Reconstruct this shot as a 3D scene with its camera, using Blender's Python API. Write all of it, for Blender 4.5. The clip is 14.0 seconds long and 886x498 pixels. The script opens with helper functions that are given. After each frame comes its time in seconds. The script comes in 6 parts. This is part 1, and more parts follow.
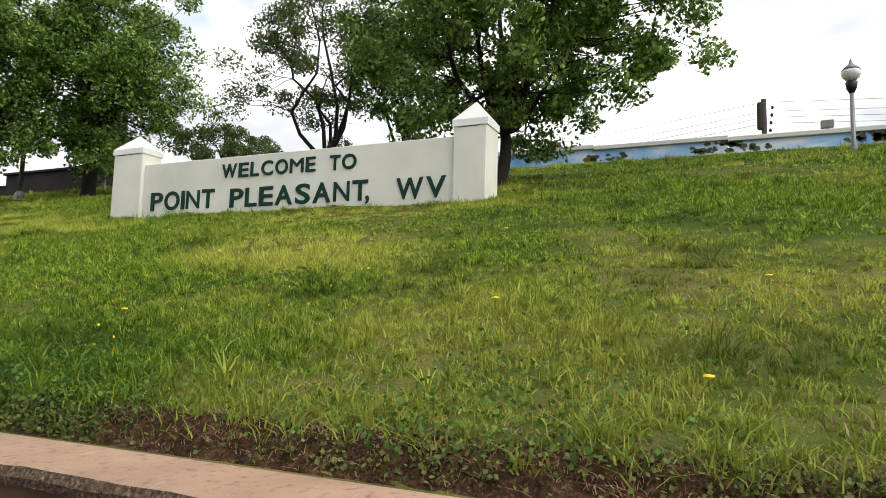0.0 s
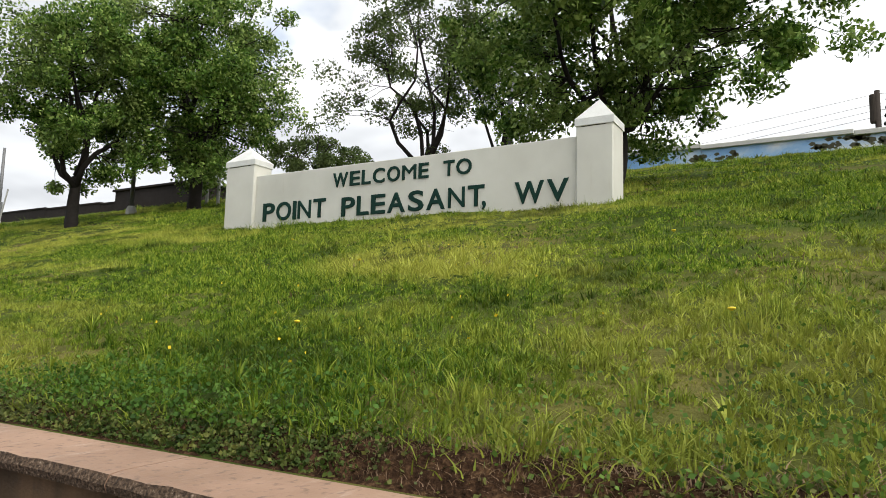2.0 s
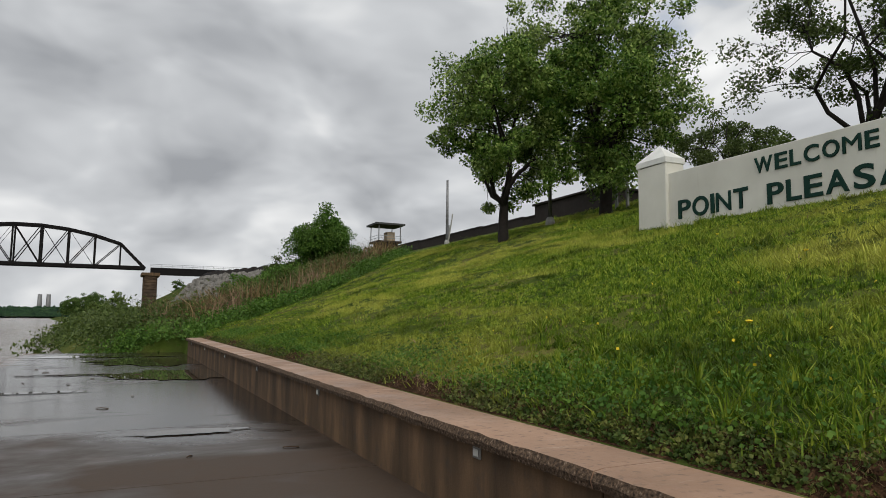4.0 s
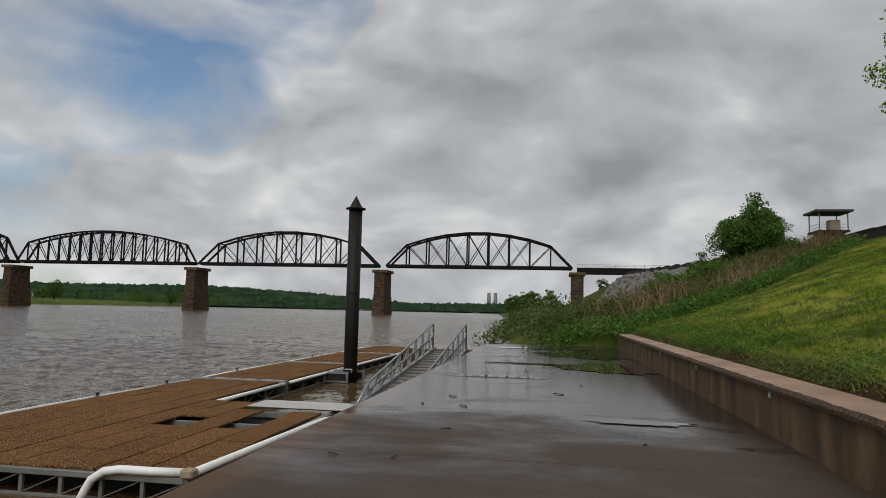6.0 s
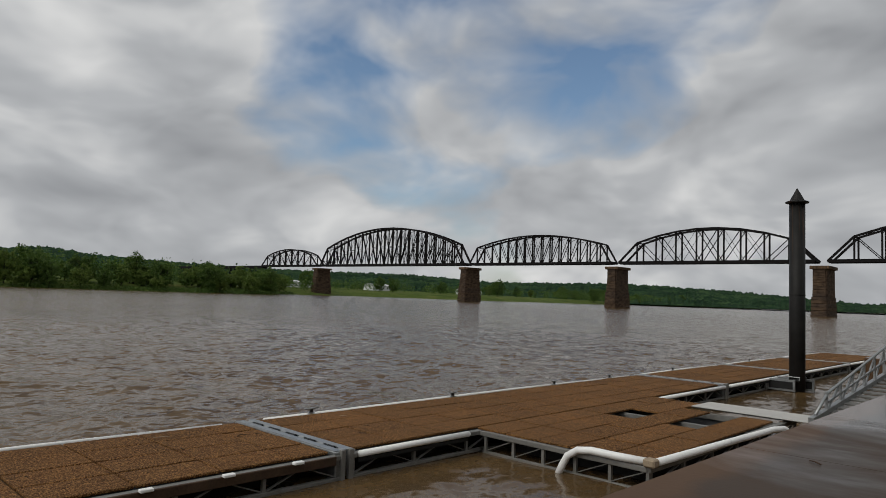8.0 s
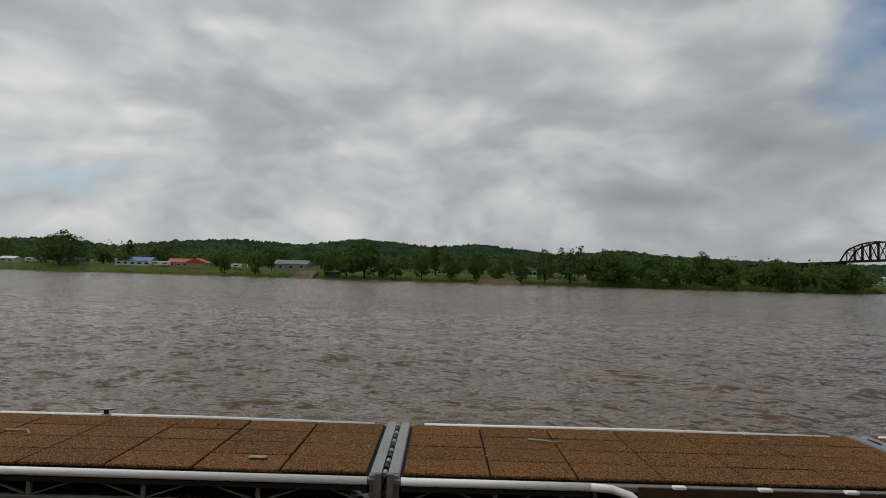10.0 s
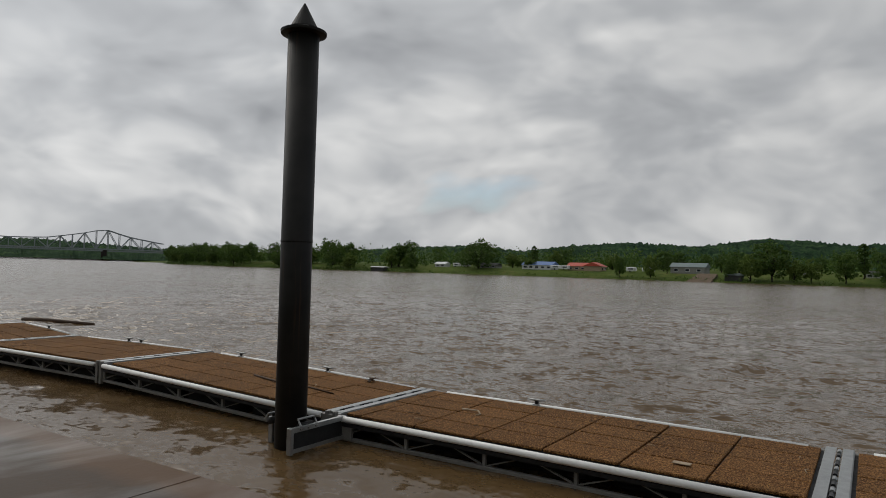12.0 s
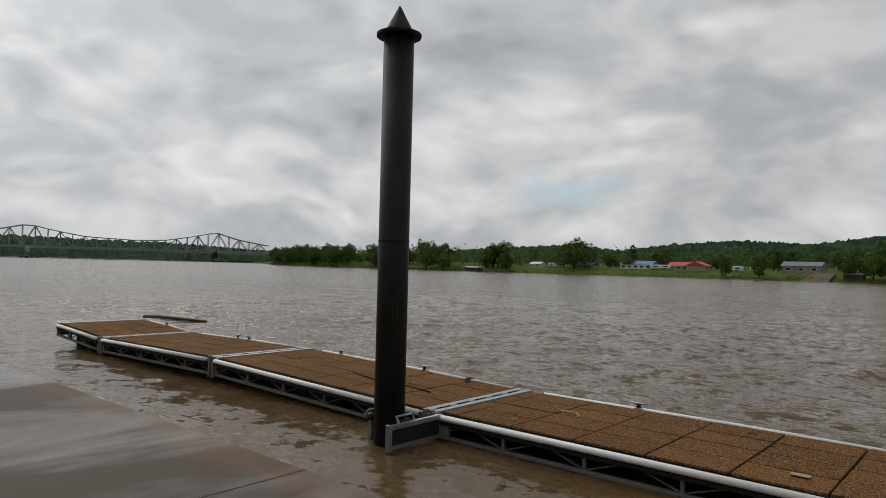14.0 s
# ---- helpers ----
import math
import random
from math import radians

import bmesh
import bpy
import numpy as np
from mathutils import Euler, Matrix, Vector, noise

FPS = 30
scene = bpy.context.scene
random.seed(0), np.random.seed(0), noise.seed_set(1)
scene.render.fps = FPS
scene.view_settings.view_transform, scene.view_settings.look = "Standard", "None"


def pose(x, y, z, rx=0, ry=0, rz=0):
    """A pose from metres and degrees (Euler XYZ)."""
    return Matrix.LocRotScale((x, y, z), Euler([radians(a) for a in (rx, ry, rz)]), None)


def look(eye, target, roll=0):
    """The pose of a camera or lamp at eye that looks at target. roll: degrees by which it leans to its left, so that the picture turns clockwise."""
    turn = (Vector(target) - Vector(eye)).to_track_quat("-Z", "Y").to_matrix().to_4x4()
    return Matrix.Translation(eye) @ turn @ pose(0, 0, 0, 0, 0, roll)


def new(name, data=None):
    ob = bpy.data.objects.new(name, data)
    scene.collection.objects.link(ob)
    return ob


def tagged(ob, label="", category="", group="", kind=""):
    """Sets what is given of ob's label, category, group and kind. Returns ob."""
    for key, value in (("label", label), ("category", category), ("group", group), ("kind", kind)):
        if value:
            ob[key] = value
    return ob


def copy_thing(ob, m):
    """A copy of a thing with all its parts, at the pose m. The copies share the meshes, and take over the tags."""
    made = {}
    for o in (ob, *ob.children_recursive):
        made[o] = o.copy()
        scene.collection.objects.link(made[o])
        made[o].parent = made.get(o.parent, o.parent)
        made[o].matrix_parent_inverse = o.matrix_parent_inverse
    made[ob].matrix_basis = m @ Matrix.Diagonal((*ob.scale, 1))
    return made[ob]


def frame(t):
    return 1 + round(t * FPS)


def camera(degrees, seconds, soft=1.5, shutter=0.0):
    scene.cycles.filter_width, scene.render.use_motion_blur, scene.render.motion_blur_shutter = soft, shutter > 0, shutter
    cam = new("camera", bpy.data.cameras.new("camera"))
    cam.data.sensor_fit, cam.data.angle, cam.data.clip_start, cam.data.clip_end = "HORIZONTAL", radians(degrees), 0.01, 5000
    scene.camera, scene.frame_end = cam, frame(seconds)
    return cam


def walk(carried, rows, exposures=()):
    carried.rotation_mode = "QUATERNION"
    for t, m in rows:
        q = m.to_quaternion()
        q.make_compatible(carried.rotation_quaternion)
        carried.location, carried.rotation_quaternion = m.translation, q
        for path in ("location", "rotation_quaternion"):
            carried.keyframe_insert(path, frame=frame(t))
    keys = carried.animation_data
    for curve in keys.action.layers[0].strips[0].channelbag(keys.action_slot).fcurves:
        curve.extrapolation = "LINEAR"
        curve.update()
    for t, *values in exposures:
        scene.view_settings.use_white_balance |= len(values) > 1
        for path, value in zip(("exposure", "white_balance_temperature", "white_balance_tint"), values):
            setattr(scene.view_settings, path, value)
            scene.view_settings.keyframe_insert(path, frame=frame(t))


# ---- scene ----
cam = camera(67.0, 14.0, soft=0.9)
PATH = [
    (0, (-1.74, -3.414, 1.089), (0.079, -2.609, 1.298), 1.5),
    (0.5, (-1.723, -3.142, 1.092), (0.091, -2.329, 1.31), 1.5),
    (1, (-1.661, -2.886, 1.088), (0.143, -2.054, 1.313), 1.5),
    (1.5, (-1.644, -2.662, 1.093), (0.139, -1.785, 1.322), 1.4),
    (2, (-1.676, -2.459, 1.102), (0.039, -1.455, 1.329), 1.4),
    (2.5, (-1.692, -2.329, 1.101), (-0.127, -1.102, 1.322), 1.3),
    (3, (-1.717, -2.268, 1.1), (-0.346, -0.828, 1.314), 1.1),
    (3.5, (-1.732, -2.25, 1.098), (-0.59, -0.623, 1.312), 0.7),
    (4, (-1.759, -2.247, 1.1), (-0.901, -0.453, 1.309), 0.5),
    (6.5, (-2.035, -2.55, 1.096), (-2.633, -0.65, 1.275), 1.4),
    (7, (-2.095, -2.683, 1.107), (-2.957, -0.887, 1.278), 1.4),
    (7.2, (-2.123, -2.774, 1.108), (-3.09, -1.031, 1.274), 1.6),
    (9.5, (-1.958, -3.594, 1.229), (-3.911, -3.172, 1.322), 1.9),
    (10, (-1.89, -3.659, 1.223), (-3.889, -3.655, 1.304), 1.7),
    (10.5, (-1.777, -3.699, 1.236), (-3.737, -4.091, 1.306), 1.5),
    (11, (-1.699, -3.767, 1.243), (-3.562, -4.493, 1.304), 1.5),
    (11.5, (-1.644, -3.826, 1.237), (-3.39, -4.8, 1.298), 1.5),
    (12, (-1.625, -3.871, 1.253), (-3.307, -4.95, 1.31), 1.6),
    (12.5, (-1.637, -3.886, 1.24), (-3.276, -5.031, 1.294), 1.7),
    (13, (-1.644, -3.907, 1.244), (-3.239, -5.113, 1.295), 1.7),
    (13.5, (-1.652, -3.923, 1.254), (-3.205, -5.182, 1.302), 1.5),
    (14, (-1.662, -3.922, 1.238), (-3.177, -5.227, 1.288), 1.4),
]
walk(cam, [(t, look(eye, aim, roll)) for t, eye, aim, roll in PATH],
     exposures=[(0, 1.02), (2.0, 0.92), (3.0, 0.55), (4.0, 0.22), (6.5, -0.14), (9.5, -0.33), (11.5, -0.37), (14.0, -0.26)])

# ---- sky and sun ----
SUN_EL, SUN_YAW = radians(48), radians(165)
world = bpy.data.worlds.new("overcast_sky")
scene.world = world
world.use_nodes = True
wn, wl = world.node_tree.nodes, world.node_tree.links
wn.clear()


def wnode(kind, **kw):
    n = wn.new(kind)
    for k, v in kw.items():
        n.inputs[k].default_value = v
    return n


def wmath(op, a, b=None):
    n = wn.new("ShaderNodeMath")
    n.operation = op
    for i, v in enumerate((a, b)):
        if v is None:
            continue
        if isinstance(v, (int, float)):
            n.inputs[i].default_value = v
        else:
            wl.new(v, n.inputs[i])
    return n.outputs[0]


sky = wn.new("ShaderNodeTexSky")
sky.sky_type, sky.sun_disc = "NISHITA", False
sky.sun_elevation, sky.sun_rotation = SUN_EL, -SUN_YAW
coord = wn.new("ShaderNodeTexCoord")
sep = wn.new("ShaderNodeSeparateXYZ")
wl.new(coord.outputs["Generated"], sep.inputs[0])
# cloud lumps twice as wide as high, packed closer towards the horizon
lift = wmath("ADD", wmath("MAXIMUM", sep.outputs[2], 0.0), 0.85)
flat = wn.new("ShaderNodeCombineXYZ")
wl.new(wmath("DIVIDE", sep.outputs[0], lift), flat.inputs[0])
wl.new(wmath("DIVIDE", sep.outputs[1], lift), flat.inputs[1])
wl.new(wmath("MULTIPLY", sep.outputs[2], 1.35), flat.inputs[2])


def wvec(op, a, b):
    n = wn.new("ShaderNodeVectorMath")
    n.operation = op
    for i, v in enumerate((a, b)):
        if isinstance(v, tuple):
            n.inputs[i].default_value = v
        else:
            wl.new(v, n.inputs[i])
    return n.outputs[0]


def cloud_noise(vec, scale, detail, rough):
    n = wnode("ShaderNodeTexNoise", Scale=scale, Detail=detail, Roughness=rough)
    wl.new(vec, n.inputs["Vector"])
    return n


def puffs(vec):
    n = wnode("ShaderNodeTexVoronoi", Scale=5.0, Detail=3.0, Roughness=0.5)
    n.feature, n.normalize = "SMOOTH_F1", True
    n.inputs["Smoothness"].default_value = 0.7
    wl.new(vec, n.inputs["Vector"])
    return n.outputs["Distance"]


# billows: a warped noise, and the same a little higher up the sky, so that tops are lit and bases grey
swirl = wvec("MULTIPLY", wvec("SUBTRACT", cloud_noise(flat.outputs[0], 3.0, 2.0, 0.5).outputs["Color"], (0.5, 0.5, 0.5)), (0.22, 0.22, 0.22))
billow = wvec("ADD", flat.outputs[0], swirl)
above = wvec("ADD", billow, (0.0, 0.0, 0.06))
big = cloud_noise(billow, 3.0, 5.0, 0.47)
big_above = cloud_noise(above, 3.1, 4.0, 0.45)
fine = cloud_noise(billow, 8.0, 3.0, 0.5)
broad = cloud_noise(flat.outputs[0], 1.5, 2.0, 0.5)
cover = wn.new("ShaderNodeValToRGB")
cover.color_ramp.elements[0].position, cover.color_ramp.elements[1].position = 0.36, 0.50
gapdir = Vector((-0.66, 0.62, 0.45)).normalized()
gd = wn.new("ShaderNodeVectorMath")
gd.operation = "DOT_PRODUCT"
wl.new(coord.outputs["Generated"], gd.inputs[0])
gd.inputs[1].default_value = gapdir
thin = wmath("MULTIPLY", wmath("POWER", wmath("MAXIMUM", gd.outputs["Value"], 0.0), 7.0), 0.27)
wl.new(wmath("SUBTRACT", wmath("ADD", big.outputs["Fac"], 0.19), thin), cover.inputs[0])
tone = wn.new("ShaderNodeValToRGB")
tone.color_ramp.elements[0].position, tone.color_ramp.elements[0].color = 0.18, (0.29, 0.302, 0.322, 1)
tone.color_ramp.elements[1].position, tone.color_ramp.elements[1].color = 0.80, (0.88, 0.88, 0.87, 1)
mid = tone.color_ramp.elements.new(0.5)
mid.color = (0.515, 0.53, 0.548, 1)
heap = puffs(billow)
relief = wmath("ADD", wmath("MULTIPLY", wmath("SUBTRACT", puffs(above), heap), 1.1), wmath("MULTIPLY", wmath("SUBTRACT", big.outputs["Fac"], big_above.outputs["Fac"]), 0.7))
small = wmath("MULTIPLY", wmath("SUBTRACT", fine.outputs["Fac"], 0.5), 0.30)
large = wmath("MULTIPLY", wmath("SUBTRACT", broad.outputs["Fac"], 0.5), -0.5)
wl.new(wmath("ADD", wmath("ADD", wmath("ADD", relief, 0.5), small), large), tone.inputs[0])
skyscale = wn.new("ShaderNodeMix")
skyscale.data_type = "RGBA"
skyscale.blend_type = "MULTIPLY"
skyscale.inputs["Factor"].default_value = 1.0
wl.new(sky.outputs[0], skyscale.inputs["A"])
skyscale.inputs["B"].default_value = (0.105, 0.112, 0.114, 1)
mixsky = wn.new("ShaderNodeMix")
mixsky.data_type = "RGBA"
wl.new(cover.outputs["Color"], mixsky.inputs["Factor"])
wl.new(skyscale.outputs["Result"], mixsky.inputs["A"])
wl.new(tone.outputs["Color"], mixsky.inputs["B"])
# brighter veil of cloud around the hidden sun
sunv = Vector((-math.sin(SUN_YAW) * math.cos(SUN_EL), math.cos(SUN_YAW) * math.cos(SUN_EL), math.sin(SUN_EL)))
dot = wn.new("ShaderNodeVectorMath")
dot.operation = "DOT_PRODUCT"
wl.new(coord.outputs["Generated"], dot.inputs[0])
dot.inputs[1].default_value = sunv
veil = wmath("MULTIPLY", wmath("POWER", wmath("MAXIMUM", dot.outputs["Value"], 0.0), 5.0), 0.9)
gain = wn.new("ShaderNodeVectorMath")
gain.operation = "SCALE"
wl.new(mixsky.outputs["Result"], gain.inputs[0])
wl.new(wmath("ADD", veil, 1.0), gain.inputs["Scale"])
bg = wn.new("ShaderNodeBackground")
bg.inputs["Strength"].default_value = 1.0
wl.new(gain.outputs[0], bg.inputs["Color"])
wout = wn.new("ShaderNodeOutputWorld")
wl.new(bg.outputs[0], wout.inputs["Surface"])

sun_data = bpy.data.lights.new("sun", "SUN")
sun_data.energy, sun_data.angle, sun_data.color = 1.3, radians(45), (1.0, 0.96, 0.88)
sun = new("sun", sun_data)
sun.matrix_world = look(sunv * 200, (0, 0, 0))

# ---- materials ----


class Mat:
    """A small builder for node materials."""

    def __init__(self, name, rough=0.7, metal=0.0, spec=0.5):
        self.m = bpy.data.materials.new(name)
        self.m.use_nodes = True
        self.t = self.m.node_tree
        self.b = self.t.nodes["Principled BSDF"]
        self.b.inputs["Roughness"].default_value = rough
        self.b.inputs["Metallic"].default_value = metal
        self.b.inputs["Specular IOR Level"].default_value = spec
        self.pos = self.t.nodes.new("ShaderNodeNewGeometry").outputs["Position"]

    def node(self, kind, **kw):
        n = self.t.nodes.new(kind)
        for k, v in kw.items():
            n.inputs[k.replace("_", " ")].default_value = v
        return n

    def link(self, a, b):
        self.t.links.new(a, b)

    def stretch(self, sx, sy, sz, src=None):
        n = self.t.nodes.new("ShaderNodeMapping")
        n.inputs["Scale"].default_value = (sx, sy, sz)
        self.link(src or self.pos, n.inputs["Vector"])
        return n.outputs[0]

    def noise(self, scale, detail=4.0, rough=0.55, vec=None, dist=0.0):
        n = self.node("ShaderNodeTexNoise", Scale=scale, Detail=detail, Roughness=rough, Distortion=dist)
        self.link(vec or self.pos, n.inputs["Vector"])
        return n.outputs["Fac"]

    def ramp(self, fac, *stops):
        n = self.t.nodes.new("ShaderNodeValToRGB")
        els = n.color_ramp.elements
        while len(els) < len(stops):
            els.new(0.5)
        for e, (p, c) in zip(els, stops):
            e.position = p
            e.color = (*c, 1) if not isinstance(c, (int, float)) else (c, c, c, 1)
        self.link(fac, n.inputs[0])
        return n.outputs["Color"]

    def mix(self, fac, a, b, mode="MIX"):
        n = self.t.nodes.new("ShaderNodeMix")
        n.data_type, n.blend_type = "RGBA", mode
        for v, k in ((fac, "Factor"), (a, "A"), (b, "B")):
            if isinstance(v, (int, float)):
                n.inputs[k].default_value = v if k == "Factor" else (v, v, v, 1)
            elif isinstance(v, tuple):
                n.inputs[k].default_value = (*v, 1)
            else:
                self.link(v, n.inputs[k])
        return n.outputs["Result"]

    def math(self, op, a, b=0.0):
        n = self.t.nodes.new("ShaderNodeMath")
        n.operation = op
        for i, v in enumerate((a, b)):
            if isinstance(v, (int, float)):
                n.inputs[i].default_value = v
            else:
                self.link(v, n.inputs[i])
        return n.outputs[0]

    def color(self, c):
        if isinstance(c, tuple):
            self.b.inputs["Base Color"].default_value = (*c, 1)
        else:
            self.link(c, self.b.inputs["Base Color"])

    def rough(self, r):
        self.link(r, self.b.inputs["Roughness"])

    def bump(self, h, strength=0.4, distance=0.02):
        n = self.node("ShaderNodeBump", Strength=strength, Distance=distance)
        self.link(h, n.inputs["Height"])
        self.link(n.outputs[0], self.b.inputs["Normal"])

    def random(self):
        return self.t.nodes.new("ShaderNodeObjectInfo").outputs["Random"]

    def island(self):
        return self.t.nodes.new("ShaderNodeNewGeometry").outputs["Random Per Island"]

    def sep(self, k):
        n = self.t.nodes.new("ShaderNodeSeparateXYZ")
        self.link(self.pos, n.inputs[0])
        return n.outputs[k]


def simple(name, col, rough=0.6, metal=0.0, var=0.25, scale=6.0, bump=0.15, spec=0.28):
    m = Mat(name, rough, metal, spec)
    dark = tuple(c * (1 - var) for c in col)
    light = tuple(min(1, c * (1 + var * 0.6)) for c in col)
    f = m.mix(0.4, m.noise(scale, 5), m.noise(scale * 7, 3))
    m.color(m.ramp(f, (0.3, dark), (0.7, light)))
    m.rough(m.ramp(m.noise(scale * 2, 3), (0.3, max(0.02, rough - 0.1)), (0.7, min(1, rough + 0.1))))
    if bump:
        m.bump(m.noise(scale * 9, 3), bump, 0.004)
    return m.m


def make_water():
    m = Mat("river_water", 0.15, 0.0, 0.43)
    m.b.inputs["IOR"].default_value = 1.31
    m.color(m.ramp(m.noise(0.05, 3), (0.35, (0.080, 0.049, 0.020)), (0.7, (0.108, 0.068, 0.032))))
    # ripples tilt the surface directly, so that they hold at any distance
    tilt = None
    for scale, amount in ((9.0, 0.8), (3.2, 1.25), (1.2, 0.8), (0.33, 0.26), (0.06, 0.12)):
        n = m.node("ShaderNodeTexNoise", Scale=scale, Detail=4.0, Roughness=0.6, Distortion=0.3)
        m.link(m.stretch(1.0, 0.7, 1.0), n.inputs["Vector"])
        v = m.t.nodes.new("ShaderNodeVectorMath")
        v.operation = "SUBTRACT"
        m.link(n.outputs["Color"], v.inputs[0])
        v.inputs[1].default_value = (0.5, 0.5, 0.5)
        w = m.t.nodes.new("ShaderNodeVectorMath")
        w.operation = "MULTIPLY"
        m.link(v.outputs[0], w.inputs[0])
        w.inputs[1].default_value = (amount * 1.35, amount, 0.0)
        if tilt is None:
            tilt = w.outputs[0]
        else:
            s = m.t.nodes.new("ShaderNodeVectorMath")
            m.link(tilt, s.inputs[0])
            m.link(w.outputs[0], s.inputs[1])
            tilt = s.outputs[0]
    # the strip between dock and wharf lies sheltered
    lee = m.ramp(m.math("DIVIDE", m.math("ADD", m.sep(0), 14.0), 6.0), (0.25, 1.0), (0.85, 0.36))
    w = m.t.nodes.new("ShaderNodeVectorMath")
    w.operation = "MULTIPLY"
    m.link(tilt, w.inputs[0])
    m.link(lee, w.inputs[1])
    tilt = w.outputs[0]
    geo = m.t.nodes.new("ShaderNodeNewGeometry").outputs["Normal"]
    s = m.t.nodes.new("ShaderNodeVectorMath")
    m.link(tilt, s.inputs[0])
    m.link(geo, s.inputs[1])
    nn = m.t.nodes.new("ShaderNodeVectorMath")
    nn.operation = "NORMALIZE"
    m.link(s.outputs[0], nn.inputs[0])
    m.link(nn.outputs[0], m.b.inputs["Normal"])
    return m.m


def make_wet_concrete():
    m = Mat("wet_concrete", 0.4)
    stain = m.noise(0.55, 5, 0.6, m.stretch(0.55, 1.2, 1), 0.6)
    grain = m.noise(28, 4)
    # the middle of the wharf has begun to dry, its two ends stay wet
    away = m.math("SUBTRACT", m.math("ABSOLUTE", m.math("ADD", m.sep(1), 3.8)), 7.0)
    stain = m.math("SUBTRACT", m.math("ADD", stain, 0.10), m.math("MINIMUM", m.math("MULTIPLY", m.math("MAXIMUM", away, 0.0), 0.13), 0.30))
    dry = m.ramp(stain, (0.38, 0.0), (0.62, 1.0))
    c = m.mix(dry, (0.016, 0.011, 0.0075), (0.060, 0.041, 0.029))
    c = m.mix(m.ramp(m.noise(2.3, 5), (0.5, 0.0), (0.75, 0.55)), c, (0.065, 0.036, 0.02))
    c = m.mix(m.ramp(grain, (0.35, 0.35), (0.6, 0.0)), c, (0.05, 0.042, 0.035))
    edge = m.math("ADD", m.sep(0), m.math("MULTIPLY", m.noise(1.4, 5), 0.5))
    c = m.mix(m.ramp(m.math("ADD", edge, 4.2), (0.44, 0.85), (0.60, 0.0)), c, (0.098, 0.055, 0.030))
    m.color(c)
    m.rough(m.mix(dry, 0.16, 0.62))
    m.link(m.mix(dry, 0.5, 0.14), m.b.inputs["Specular IOR Level"])
    m.bump(m.mix(dry, 0.5, m.mix(0.5, grain, m.noise(7, 4))), 0.35, 0.006)
    return m.m


def make_wall_concrete():
    m = Mat("stained_wall_concrete", 0.8, 0.0, 0.2)
    streak = m.noise(1.6, 5, 0.6, m.stretch(1, 1.6, 0.35))
    c = m.ramp(streak, (0.28, (0.034, 0.023, 0.014)), (0.5, (0.098, 0.062, 0.035)), (0.72, (0.21, 0.125, 0.066)))
    c = m.mix(m.ramp(m.noise(9, 5), (0.55, 0.0), (0.75, 0.5)), c, (0.055, 0.048, 0.042))
    m.color(c)
    m.bump(m.mix(0.5, m.noise(14, 5), m.noise(70, 2)), 0.5, 0.008)
    return m.m


def make_coping():
    m = Mat("pinkish_coping_concrete", 0.7)
    c = m.ramp(m.noise(1.1, 5, 0.6), (0.3, (0.20, 0.115, 0.070)), (0.7, (0.36, 0.225, 0.15)))
    c = m.mix(m.ramp(m.noise(5, 6, 0.7, m.stretch(0.5, 2.0, 1)), (0.58, 0.0), (0.72, 0.6)), c, (0.50, 0.40, 0.32))
    c = m.mix(m.ramp(m.noise(22, 4), (0.3, 0.7), (0.45, 0.0)), c, (0.10, 0.065, 0.045))
    m.color(c)
    m.rough(m.ramp(m.noise(1.5, 4), (0.35, 0.4), (0.65, 0.8)))
    m.bump(m.noise(45, 4), 0.5, 0.006)
    return m.m


def make_rough_edge():
    m = Mat("exposed_aggregate_edge", 0.9, 0.0, 0.2)
    c = m.ramp(m.noise(60, 4), (0.35, (0.04, 0.027, 0.018)), (0.6, (0.13, 0.085, 0.055)), (0.75, (0.35, 0.27, 0.2)))
    m.color(c)
    m.bump(m.noise(55, 4), 1.0, 0.02)
    return m.m


def make_tile():
    m = Mat("brown_dock_tile", 0.9, 0.0, 0.1)
    sp = m.node("ShaderNodeTexVoronoi", Scale=75.0)
    m.link(m.pos, sp.inputs["Vector"])
    base = m.mix(m.random(), (0.088, 0.038, 0.013), (0.150, 0.068, 0.024))
    base = m.mix(m.ramp(m.noise(0.9, 5, 0.6), (0.35, 0.55), (0.65, 0.0)), base, (0.055, 0.03, 0.015))
    c = m.mix(m.ramp(sp.outputs["Color"], (0.45, 0.0), (0.85, 0.85)), base, (0.36, 0.19, 0.07))
    c = m.mix(m.ramp(m.noise(60, 3), (0.36, 0.85), (0.52, 0.0)), c, (0.018, 0.009, 0.004))
    m.color(c)
    m.bump(sp.outputs["Distance"], 0.8, 0.006)
    return m.m


def make_sign_paint():
    m = Mat("white_painted_block", 0.6)
    c = m.ramp(m.noise(0.8, 5), (0.3, (0.54, 0.525, 0.455)), (0.7, (0.66, 0.645, 0.57)))
    drip = m.noise(3.0, 5, 0.6, m.stretch(2.5, 2.5, 0.3))
    c = m.mix(m.ramp(drip, (0.62, 0.0), (0.8, 0.35)), c, (0.42, 0.36, 0.27))
    m.color(c)
    m.bump(m.mix(0.5, m.noise(7, 4), m.noise(60, 3)), 0.25, 0.006)
    return m.m


